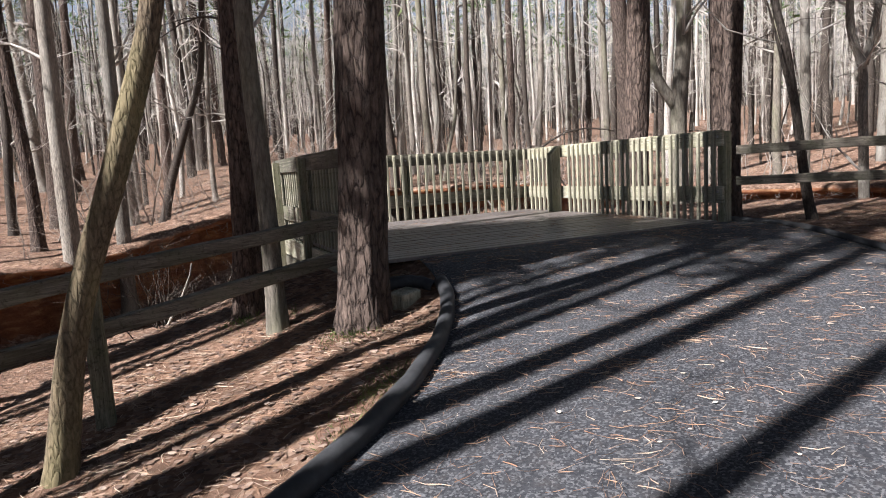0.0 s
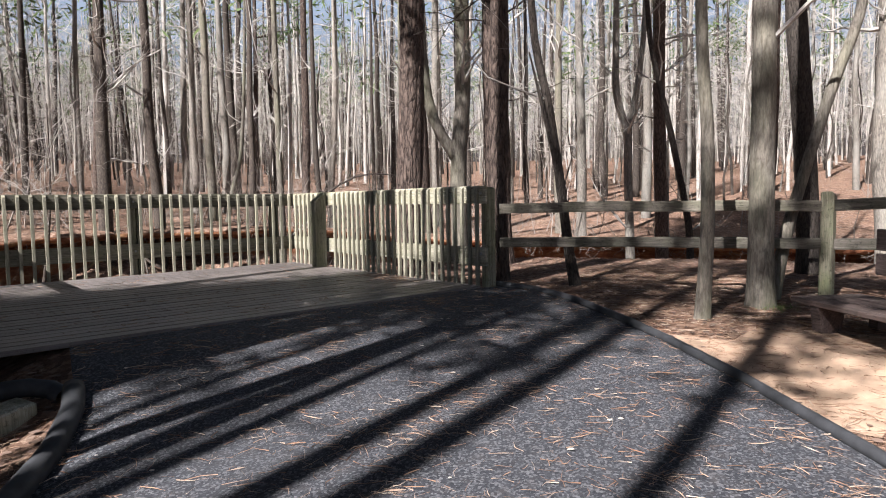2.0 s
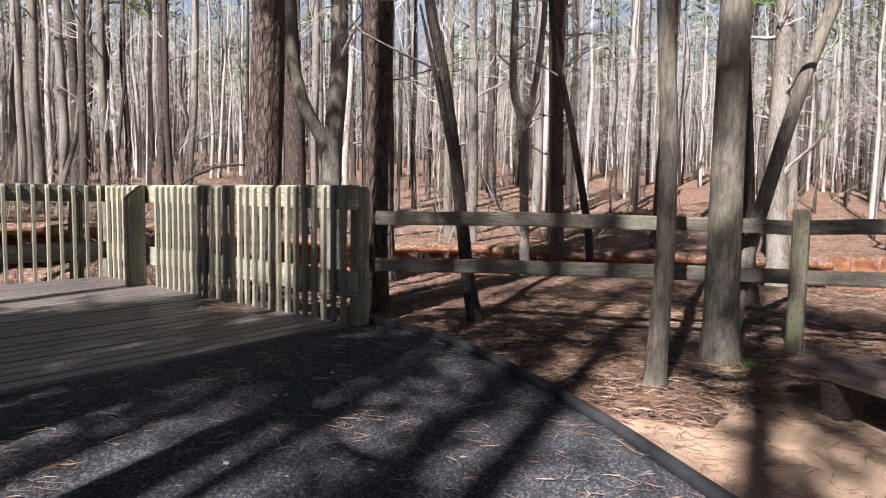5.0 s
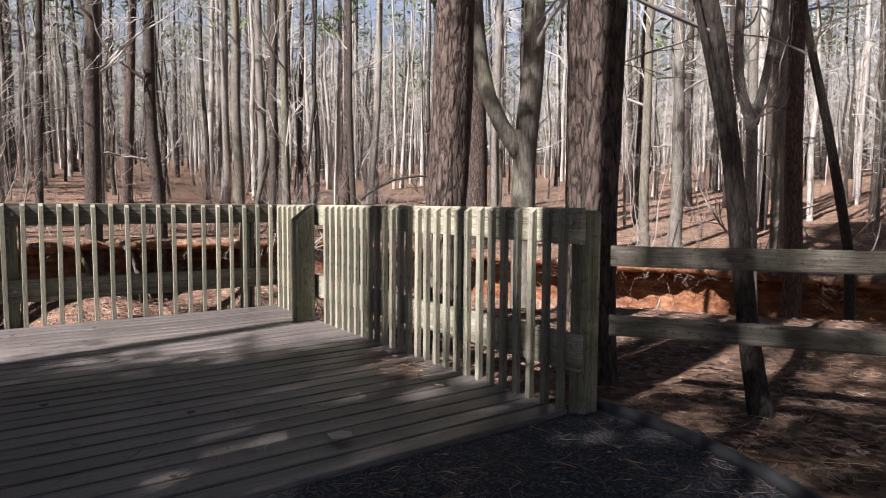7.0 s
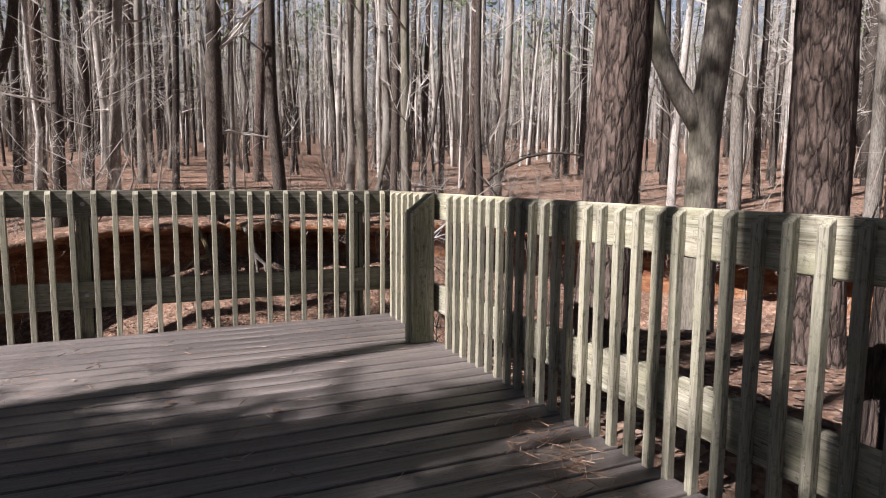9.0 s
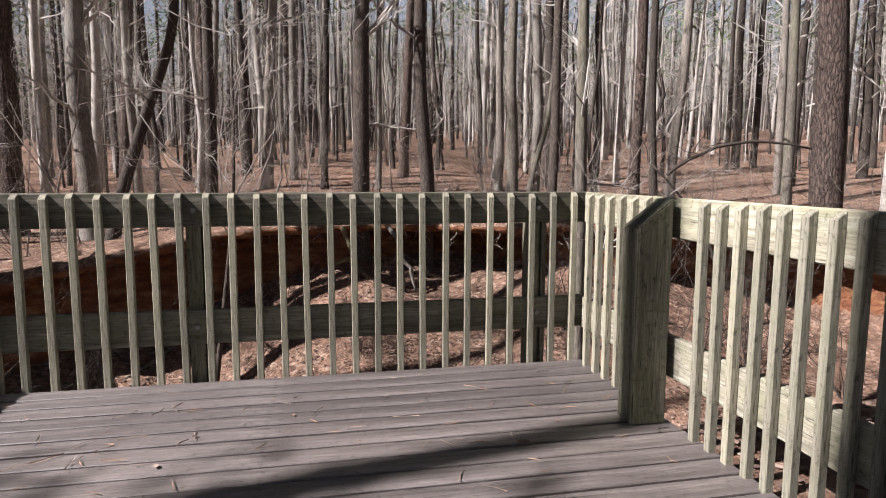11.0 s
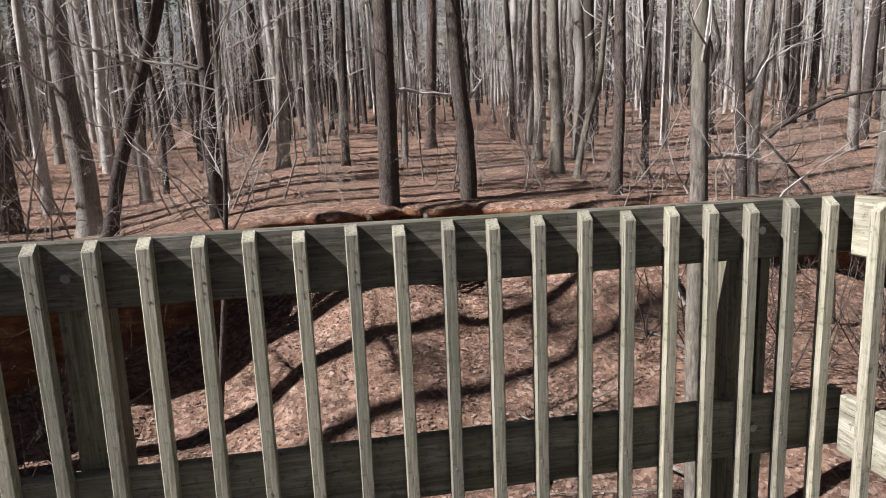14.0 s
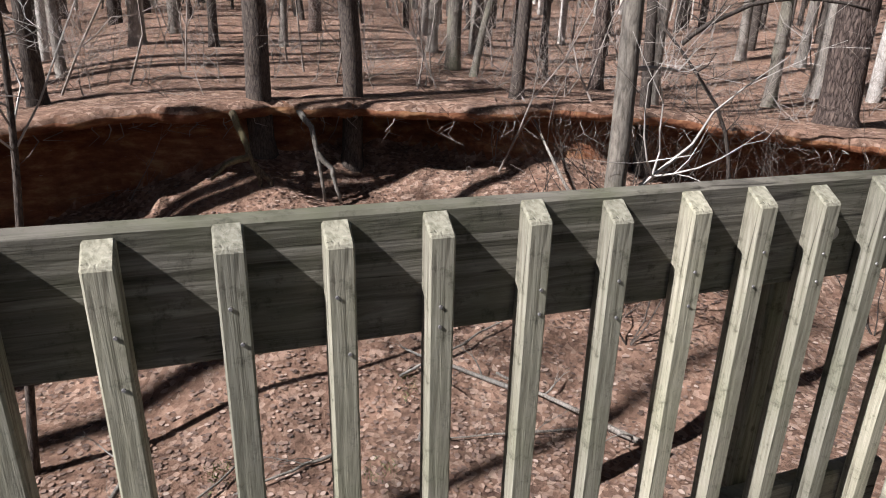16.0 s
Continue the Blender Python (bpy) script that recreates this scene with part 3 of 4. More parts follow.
def resample(pts, n):
    p = np.array([tuple(v) for v in pts])
    s = np.concatenate([[0], np.cumsum(np.linalg.norm(np.diff(p, axis=0), axis=1))])
    u = np.linspace(0, 1, n) ** 1.25 * s[-1]
    q = np.stack([np.interp(u, s, p[:, k]) for k in range(3)], 1)
    q[1:-1] = 0.25 * q[:-2] + 0.5 * q[1:-1] + 0.25 * q[2:]
    return [Vector(v) for v in q], u / s[-1]


def trunk_mesh(name, pts, r, taper, sides, n, rough, rng, flare=0.35):
    """A trunk with a flared foot and an uneven skin."""
    q, u = resample(pts, n)
    ph = rng.uniform(0, 50)
    verts, faces = [], []
    h = u * sum((b - a).length for a, b in zip(pts, pts[1:]))
    for i, p in enumerate(q):
        t = (q[min(i + 1, n - 1)] - q[max(i - 1, 0)]).normalized()
        a = t.cross(Vector((0.2, 0.97, 0))).normalized()
        c = t.cross(a)
        rr = r * (1 - taper * u[i]) * (1 + flare * math.exp(-h[i] / 0.22))
        for k in range(sides):
            w = 2 * math.pi * k / sides
            e = a * math.cos(w) + c * math.sin(w)
            bulge = 1 + rough * noise.noise((e.x * 2.2 + ph, e.y * 2.2, h[i] * 1.1)) + rough * 0.5 * noise.noise((e.x * 7 + ph, e.y * 7, h[i] * 4))
            bulge += 0.25 * math.exp(-h[i] / 0.15) * flare * math.sin(w * 5 + ph)
            verts.append(tuple(p + e * (rr * bulge)))
    for i in range(n - 1):
        for k in range(sides):
            k2 = (k + 1) % sides
            faces.append((i * sides + k, i * sides + k2, (i + 1) * sides + k2, (i + 1) * sides + k))
    faces.append(tuple((n - 1) * sides + k for k in range(sides)))
    me = bpy.data.meshes.new(name)
    me.from_pydata(verts, [], faces)
    me.update()
    return me, q, h


def tree(base, pts, r, kind, label, seed, height=16, forks=(), low=0.0, sides=20, n=40, category="tree", density=1.0, crown=None):
    """One tree. pts: its trunk from the foot up; forks: further stems; low: height of the lowest limbs."""
    rng = random.Random(seed)
    T = empty("pine_tree" if kind == "pine" else "tree", base, label, category, group="forest trees")
    mat = {"pine": PINE_BARK, "oak": OAK_BARK, "smooth": SMOOTH_BARK, "dark": DARK_BARK, "mossy": MOSSY_BARK}[KIND_BARK.get(kind, kind)]
    b = Vector(base)
    pts = [Vector(p) - b for p in pts]
    pts[0].z -= 0.12
    full = extend(pts, height)
    me, q, h = trunk_mesh("trunk", full, r, 0.75 if kind != "pine" else 0.6, sides, n, 0.10 if kind == "pine" else 0.06, rng)
    shade(link("trunk", me, mat, T))
    for f in forks:
        fp = [Vector(p) - b for p in f]
        if height > 8:
            fp = extend(fp, height * 0.7)
        me, q2, h2 = trunk_mesh("stem", fp, r * 0.62, 0.75, 12, 24, 0.05, rng, flare=0.1)
        shade(link("stem", me, mat, T))
    t, lv = Tubes(), Tubes()
    total = h[-1]
    if kind == "pine":
        for k in range(int(26 * density)):
            z = total * (rng.uniform(*crown) if crown else rng.uniform(0.55, 0.98))
            i = int(np.argmin(np.abs(h - z)))
            a = rng.uniform(0, 6.28)
            L = rng.uniform(0.5, 1.9) if crown else rng.uniform(1.2, 3.0) * (1.15 - z / total) * 2.2
            p = q[i]
            e = p + Vector((math.cos(a) * L, math.sin(a) * L, L * 0.25))
            t.add([p, (p + e) / 2 + Vector((0, 0, 0.1)), e], [0.035, 0.022, 0.008], 4, cap=False)
            for m in range(4):
                needles(lv, p + (e - p) * rng.uniform(0.4, 1.05), 0.5, 16, rng, 0.42)
        for k in range(int(5 * density)):
            i = int(np.argmin(np.abs(h - rng.uniform(2.5, total * 0.5))))
            a = rng.uniform(0, 6.28)
            limb(t, q[i], (math.cos(a), math.sin(a), 0.1), rng.uniform(0.5, 1.6), 0.014, 1, rng, 0.0)
    else:
        for k in range(int(15 * density)):
            z = max(low, 2.2) + (total - max(low, 2.2)) * rng.random() ** 0.8
            i = int(np.argmin(np.abs(h - z)))
            a = rng.uniform(0, 6.28)
            L = rng.uniform(0.8, 2.6)
            if thin_above(b.x, b.y, b.z + z, rng):
                continue
            limb(t, q[i], (math.cos(a), math.sin(a), rng.uniform(0.2, 1.0)), L, max(0.008, r * 0.22), 2 if z < 7 else 1, rng)
    if t.v:
        link("crown", t.mesh("crown"), TWIG if kind != "pine" else DARK_BARK, T)["kind"] = "stuff"
    if lv.v:
        link("foliage", lv.mesh("foliage"), NEEDLE, T)["kind"] = "stuff"
    return T


KIND_BARK = {"pine": "pine"}
# the trees nearest the walk, foot first
tree((-6.95, -5.82, gz(-6.95, -5.82)), [(-6.95, -5.82, gz(-6.95, -5.82)), (-6.8, -5.89, -0.12), (-6.65, -5.95, 0.39), (-6.47, -6.03, 0.85), (-6.32, -6.1, 1.29), (-6.16, -6.17, 1.75)], 0.085, "mossy", "slender leaning tree with yellow lichen on its bark", 1, 7)
tree((-4.85, -5.15, gz(-4.85, -5.15)), [(-4.85, -5.15, gz(-4.85, -5.15)), (-4.77, -5.18, 0.86), (-4.71, -5.21, 2.13)], 0.20, "pine", "tall pine with thick plated bark beside the path edging", 2, 20, sides=72, n=150, density=2.5)
tree((-5.54, -3.72, gz(-5.54, -3.72)), [(-5.54, -3.72, gz(-5.54, -3.72)), (-5.47, -3.75, 0.94), (-5.43, -3.77, 2.46)], 0.15, "pine", "dark furrowed pine behind the log fence", 3, 18, sides=48, n=100, density=2.5)
tree((-5.42, -4.54, gz(-5.42, -4.54)), [(-5.42, -4.54, gz(-5.42, -4.54)), (-5.42, -4.54, 0.68), (-5.46, -4.52, 1.6), (-5.46, -4.52, 2.27)], 0.085, "smooth", "grey smooth-barked young tree beside a pine", 4, 12)
tree((-7.97, 5.2, gz(-7.97, 5.2)), [(-7.97, 5.2, gz(-7.97, 5.2)), (-7.96, 5.17, 1.86), (-7.91, 5.16, 4.64)], 0.2, "oak", "pale patchy-barked tree on the creek bank", 5, 17)
tree((-7.1, 6.5, gz(-7.1, 6.5)), [(-7.1, 6.5, gz(-7.1, 6.5)), (-6.94, 6.45, 3.13), (-6.9, 6.45, 4.95)], 0.17, "oak", "sunlit grey-barked tree on the creek bank", 6, 17)
tree((0.45, -6.6, gz(0.45, -6.6)), [(0.45, -6.6, gz(0.45, -6.6)), (0.48, -6.63, 0.63), (0.47, -6.62, 1.55), (0.43, -6.58, 2.13)], 0.062, "smooth", "slender smooth young tree in front of the fence", 7, 9)
tree((1.24, -6.78, gz(1.24, -6.78)), [(1.24, -6.78, gz(1.24, -6.78)), (1.23, -6.77, 0.93), (1.23, -6.77, 1.62), (1.23, -6.77, 2.3)], 0.115, "smooth", "grey smooth-barked tree with lichen by the fence", 8, 15, sides=28)
tree((1.6, -6.72, gz(1.6, -6.72)), [(1.6, -6.72, gz(1.6, -6.72)), (1.77, -6.81, 0.67), (1.89, -6.95, 1.35), (2.01, -7.09, 2.01), (2.16, -7.26, 2.61)], 0.06, "smooth", "slender leaning tree growing at the foot of another", 9, 8)
tree((0.92, -4.91, gz(0.92, -4.91)), [(0.92, -4.91, gz(0.92, -4.91)), (0.86, -4.84, 0.33), (0.79, -4.76, 1.19), (0.71, -4.66, 2.08), (0.62, -4.56, 2.6)], 0.058, "dark", "thin dark leaning tree beside the fence", 10, 8, forks=[[(0.79, -4.77, 1.17), (0.62, -4.68, 1.9), (0.52, -4.56, 2.56)]])
tree((1.1, -1.6, gz(1.1, -1.6)), [(1.1, -1.6, gz(1.1, -1.6)), (1.12, -1.61, 1.12), (1.16, -1.64, 2.28), (1.18, -1.65, 3.08)], 0.20, "pine", "big dark pine with plated bark close to the deck", 11, 21, sides=72, n=150, density=2.5)
tree((3.11, -0.6, gz(3.11, -0.6)), [(3.11, -0.6, gz(3.11, -0.6)), (3.08, -0.59, 1.14), (3.08, -0.59, 1.79), (3.13, -0.62, 2.3), (3.18, -0.66, 3.01), (3.17, -0.65, 3.72)], 0.17, "smooth", "pale smooth-barked tree with a forked limb", 12, 15, forks=[[(3.08, -0.59, 1.68), (2.96, -0.5, 1.94), (2.79, -0.38, 2.19), (2.64, -0.27, 2.65), (2.59, -0.24, 3.15), (2.55, -0.21, 3.71)]], sides=28)
tree((0.7, -3.88, gz(0.7, -3.88)), [(0.7, -3.88, gz(0.7, -3.88)), (0.71, -3.88, 1.1), (0.74, -3.9, 2.6)], 0.122, "pine", "dark reddish-brown pine behind the deck end post", 20, 19, sides=60, n=130, density=2.0)
tree((2.28, -2.39, gz(2.28, -2.39)), [(2.28, -2.39, gz(2.28, -2.39)), (2.26, -2.38, 1.44), (2.24, -2.37, 2.93)], 0.205, "pine", "broad reddish plated pine beyond the deck railing", 13, 21, sides=72, n=150, density=2.5)
tree((9.14, -0.46, gz(9.14, -0.46)), [(9.14, -0.46, gz(9.14, -0.46)), (9.0, -0.37, 1.8), (9.02, -0.38, 2.64), (8.74, -0.18, 3.36), (8.75, -0.19, 4.29)], 0.13, "oak", "grey tree with a Y-shaped fork on the far bank", 14, 13, forks=[[(9.02, -0.38, 2.64), (9.2, -0.51, 3.67), (9.32, -0.6, 4.9)]])
tree((8.3, -2.5, gz(8.3, -2.5)), [(8.3, -2.5, gz(8.3, -2.5)), (8.21, -2.42, 0.38), (7.85, -2.16, 2.37), (7.67, -2.03, 3.22), (7.46, -1.88, 4.22)], 0.09, "dark", "dark leaning tree by the creek", 15, 12)
tree((1.36, 2.98, gz(1.36, 2.98)), [(1.36, 2.98, gz(1.36, 2.98)), (1.3, 3.0, -0.3), (1.31, 2.99, 0.57), (1.3, 3.0, 1.28), (1.29, 3.0, 1.85)], 0.085, "smooth", "pale straight young tree growing in the creek bed", 16, 13)
tree((-3.09, 4.5, gz(-3.09, 4.5)), [(-3.09, 4.5, gz(-3.09, 4.5)), (-2.72, 4.39, 0.35), (-2.65, 4.37, 1.09), (-2.63, 4.37, 1.65)], 0.04, "dark", "thin twiggy sapling in the creek bed", 17, 5, low=2.4)
tree((-6.13, 11.43, gz(-6.13, 11.43)), [(-6.13, 11.43, gz(-6.13, 11.43)), (-5.78, 11.37, 0.94), (-5.29, 11.29, 2.32), (-4.83, 11.22, 3.54), (-4.6, 11.18, 4.14)], 0.14, "dark", "dark curved leaning tree on the forest floor", 18, 12)
tree((3.76, 11.94, gz(3.76, 11.94)), [(3.76, 11.94, gz(3.76, 11.94)), (3.96, 11.88, 1.42), (4.28, 11.79, 2.56)], 0.08, "smooth", "pale curved slender tree on the forest floor", 19, 10)

# trees farther off that stand out singly: x, y, radius, kind
# The first two have dark bark in place of the canopy shade on them.
SINGLE = [(-0.81, 8.55, 0.18, "dark"), (0.5, 8.6, 0.15, "dark"), (0.49, 17.6, 0.11, "oak"), (-1.3, 17.4, 0.12, "dark"), (-3.16, 18.0, 0.2, "oak"), (-3.65, 9.3, 0.12, "dark"),
          (4.44, 16.8, 0.15, "oak"), (3.91, 13.6, 0.17, "smooth"), (2.9, 8.0, 0.10, "dark"), (4.96, 7.6, 0.09, "dark"), (9.1, 21.2, 0.15, "pine"),
          (12.4, 11.1, 0.2, "oak"), (8.75, 7.4, 0.32, "pine"), (-10, 27.4, 0.28, "pine"), (-3.7, 31.6, 0.2, "oak"), (-2.9, 34.3, 0.2, "pine"), (8.6, 28.7, 0.2, "oak"),
          (15.1, 16.5, 0.17, "oak"), (18.9, 18.5, 0.17, "pine"), (15.6, 14.6, 0.15, "oak"), (-7.1, 13.3, 0.26, "oak"), (-4.3, 14.4, 0.1, "oak"), (-10.4, 35, 0.3, "pine"),
          (-9.2, 14.2, 0.3, "pine"), (-12.3, 18.4, 0.2, "dark"), (-13.8, 29.3, 0.2, "oak"), (-2.56, 28, 0.16, "pine"), (-10.3, 12.8, 0.14, "dark"), (-5.66, 21.3, 0.22, "pine"),
          (-11.5, 28.4, 0.28, "oak"), (10.2, -0.6, 0.18, "pine"), (3.9, -6.3, 0.14, "dark"), (12.5, -5.0, 0.26, "oak"), (12.0, 0.4, 0.18, "oak"), (11.5, 2.9, 0.16, "oak"), (13.2, -2.0, 0.2, "pine"),
          (12.6, 4.6, 0.15, "smooth"), (10.9, 5.8, 0.17, "oak"), (14.0, 1.6, 0.16, "smooth"), (6.3, 9.3, 0.12, "oak"), (7.2, 12.6, 0.16, "pine"), (10.2, 10.3, 0.14, "smooth"),
          (-12.6, 5.6, 0.2, "oak"), (-14.2, 9.5, 0.22, "pine"), (-9.0, 8.2, 0.16, "pine"), (1.9, 21.5, 0.2, "pine"), (5.9, 22.0, 0.18, "oak"), (-6.9, 17.0, 0.15, "oak")]
LOOKS = {"pine": "tall straight pine with dark plated bark", "oak": "tall bare grey-barked tree in winter", "dark": "slender dark-barked bare tree", "smooth": "pale smooth-barked bare tree"}
for k, (x, y, r, kind) in enumerate(SINGLE):
    rng = random.Random(100 + k)
    z = gz(x, y)
    lean = rng.gauss(0, 0.03), rng.gauss(0, 0.03)
    pts = [(x, y, z)] + [(x + lean[0] * h + rng.gauss(0, 0.04), y + lean[1] * h + rng.gauss(0, 0.04), z + h) for h in (1.5, 3.5, 6, 9)]
    tree((x, y, z), pts, r, kind, LOOKS[kind] + " on the forest floor", 200 + k, rng.uniform(14, 20), sides=14, n=26, density=0.4 if kind == "pine" else 1.3)

# the trees to the west and behind the start of the walk, whose shadows cross the path and the deck
for k, (s, u, r, kind, high, crown) in enumerate([(-7.13, -13.0, 0.14, "pine", 16, (0.7, 0.98)), (-6.1, -13.5, 0.17, "pine", 16.5, (0.7, 0.98)), (-5.15, -12.5, 0.12, "oak", 15.5, None), (-4.42, -14.2, 0.07, "oak", 15, None), (-5.72, -12.9, 0.17, "oak", 17, None), (-2.6, -13.3, 0.1, "pine", 11.1, (0.88, 0.98)),
                                                  (-2.15, -14.3, 0.27, "pine", 11.2, (0.86, 0.98)), (-3.69, -14.0, 0.33, "oak", 20, None), (-2.8, -14.9, 0.12, "pine", 11.2, (0.86, 0.98)), (-0.95, -12.6, 0.24, "dark", 17, None), (-1.75, -15.2, 0.13, "pine", 11.3, (0.87, 0.98)), (-4.56, -11.6, 0.07, "oak", 17, None), (-4.95, -13.9, 0.17, "dark", 17, None), (-4.9, -13.4, 0.12, "pine", 12.1, (0.87, 0.98)),
                                                  (-2.17, -15.8, 0.4, "dark", 22, None), (3.2, -13.5, 0.2, "oak", 17, None), (5.5, -16, 0.25, "pine", 17, None)]):
    x, y = -0.208 * s + 0.978 * u, 0.978 * s + 0.208 * u
    z = gz(x, y)
    tree((x, y, z), [(x, y, z), (x, y, z + 3), (x + 0.05, y, z + 7)], r, kind, LOOKS[kind] + " west of the path", 400 + k, high, sides=12, n=20, density=(1.5 if high < 12 else 0.7) if crown else 0.4, crown=crown)


def woods():
    """The far woods: bare stems with limbs and twigs, past counting."""
    rng = random.Random(77)
    stems = {"grey": Tubes(), "dark": Tubes(), "pale": Tubes()}
    tw, lv = Tubes(), Tubes()
    taken = [(x, y) for x, y, *_ in SINGLE]
    made = 0
    while made < 2900:
        az, d = radians(rng.uniform(-50, 122)), 17 + 113 * rng.random() ** 0.6
        if az < -0.45 and rng.random() < 0.5:
            continue
        x, y = -1 + d * math.sin(az), -2 + d * math.cos(az)
        df = float(side_distance(np.array([x]), np.array([y]), FAR_LIP)[0])
        dn = float(side_distance(np.array([x]), np.array([y]), NEAR_LIP)[0])
        if (df < 1.6 and dn > -4) or min(math.hypot(x - a, y - b) for a, b in taken) < 1.0:
            continue
        made += 1
        z = gz(x, y)
        big = rng.random() < 0.38
        r = rng.uniform(0.12, 0.25) if big else rng.uniform(0.04, 0.12)
        H = rng.uniform(15, 22) if big else rng.uniform(7, 15)
        lx, ly = rng.gauss(0, 0.022), rng.gauss(0, 0.022)
        bend = 0.06 if big else 0.11
        pts, rad = [], []
        for i in range(7):
            h = H * i / 6
            pts.append(Vector((x + lx * h + rng.gauss(0, bend if i else 0), y + ly * h + rng.gauss(0, bend if i else 0), z + h - 0.1)))
            rad.append(r * (1 - 0.8 * i / 6))
        # Pale and dark barks stand in for sunlit and shaded trunks.
        stems[rng.choice(("grey", "dark", "dark", "dark", "pale", "pale"))].add(pts, rad, 7 if d < 35 else (5 if d < 60 else 4), cap=False)
        pine = big and rng.random() < 0.4
        for k in range(rng.randint(9, 15) if not pine else 5):
            i = rng.randint(1, 5)
            f = rng.random()
            p = pts[i] * (1 - f) + pts[i + 1] * f
            if thin_above(p.x, p.y, p.z, rng):
                continue
            a = rng.uniform(0, 6.28)
            L = rng.uniform(0.8, 2.8)
            d1 = Vector((math.cos(a), math.sin(a), rng.uniform(0.1, 1.2))).normalized()
            e = p + d1 * L * 0.55
            e2 = e + (d1 + Vector((rng.gauss(0, 0.4), rng.gauss(0, 0.4), 0.3))).normalized() * L * 0.5
            br = max(0.009 if d < 55 else 0.014, r * 0.16)
            tw.add([p, e, e2], [br, br * 0.6, br * 0.2], 3, cap=False)
            for m in range(4 if d < 60 else 2):
                b0 = p + (e - p) * rng.uniform(0.2, 1) if m % 2 else e + (e2 - e) * rng.random()
                tw.add([b0, b0 + (d1 + Vector((rng.gauss(0, 0.9), rng.gauss(0, 0.9), rng.gauss(0.2, 0.5)))) * L * 0.45], [br * 0.45, br * 0.15], 3, cap=False)
        if d > 24:
            for k in range(16):
                f = rng.uniform(0.3, 1.0)
                p = pts[int(f * 5.99)]
                if thin_above(p.x, p.y, p.z, rng):
                    continue
                q = p + Vector((rng.gauss(0, 0.9), rng.gauss(0, 0.9), rng.gauss(0.4, 0.8)))
                e = q + Vector((rng.gauss(0, 0.8), rng.gauss(0, 0.8), rng.gauss(0.5, 0.5)))
                br = 0.006 + 0.00016 * d
                tw.add([p, q, e], [br, br * 0.75, br * 0.25], 3, cap=False)
        if (pine and d > 28) or (d > 60 and rng.random() < 0.16):
            for k in range(7):
                c = pts[4] * (1 - k / 6) + pts[6] * (k / 6) + Vector((rng.gauss(0, 1.2), rng.gauss(0, 1.2), rng.gauss(-0.5, 1.2)))
                needles(lv, c, 1.3, 13, rng, 0.9)
    for key, mat in (("grey", OAK_BARK), ("dark", DARK_BARK), ("pale", SUNLIT_BARK)):
        tagged(shade(link("far_tree_trunks", stems[key].mesh("far_tree_trunks"), mat)), "many straight bare trunks in the far woods", "woods", kind="stuff")
    tagged(link("far_twigs", tw.mesh("far_twigs"), TWIG), "fine bare branches and twigs of the far woods", "woods", kind="stuff")
    tagged(link("far_pine_crowns", lv.mesh("far_pine_crowns"), NEEDLE), "green pine foliage high in the far woods", "foliage", kind="stuff")


woods()


def brush():
    """Thin bare saplings and twigs of the undergrowth: scattered saplings, and low arching brush along the far bank."""
    rng = random.Random(31)
    t, low = Tubes(), Tubes()
    made = 0
    while made < 230:
        az, d = radians(rng.uniform(-45, 110)), rng.uniform(9, 34)
        x, y = -1 + d * math.sin(az), -2 + d * math.cos(az)
        df = float(side_distance(np.array([x]), np.array([y]), FAR_LIP)[0])
        if df < 0.3:
            continue
        made += 1
        H = rng.uniform(1.0, 4.5)
        limb(t, (x, y, gz(x, y) - 0.05), (rng.gauss(0, 0.3), rng.gauss(0, 0.3), 1), H, 0.003 + 0.0045 * H, 2, rng, 0.35, 0.2, 4)
    made = 0
    while made < 210:
        x, y = rng.uniform(-9, 14), rng.uniform(-3, 17)
        df = float(side_distance(np.array([x]), np.array([y]), FAR_LIP)[0])
        if df < 0.3 or df > 9:
            continue
        made += 1
        a = rng.uniform(0, 6.28)
        for _ in range(2):
            limb(low, (x, y, gz(x, y) - 0.04), (math.cos(a) + rng.gauss(0, 0.4), math.sin(a) + rng.gauss(0, 0.4), rng.uniform(0.5, 1.6)), rng.uniform(0.8, 2.6), 0.007, 2, rng, -0.05, 0.24, 4)
    tagged(link("undergrowth", t.mesh("undergrowth"), BRUSH), "thin bare saplings and twigs of the undergrowth", "undergrowth", kind="stuff")
    tagged(link("low_brush", low.mesh("low_brush"), BRUSH), "tangled low bare brush along the far bank", "undergrowth", kind="stuff")


brush()


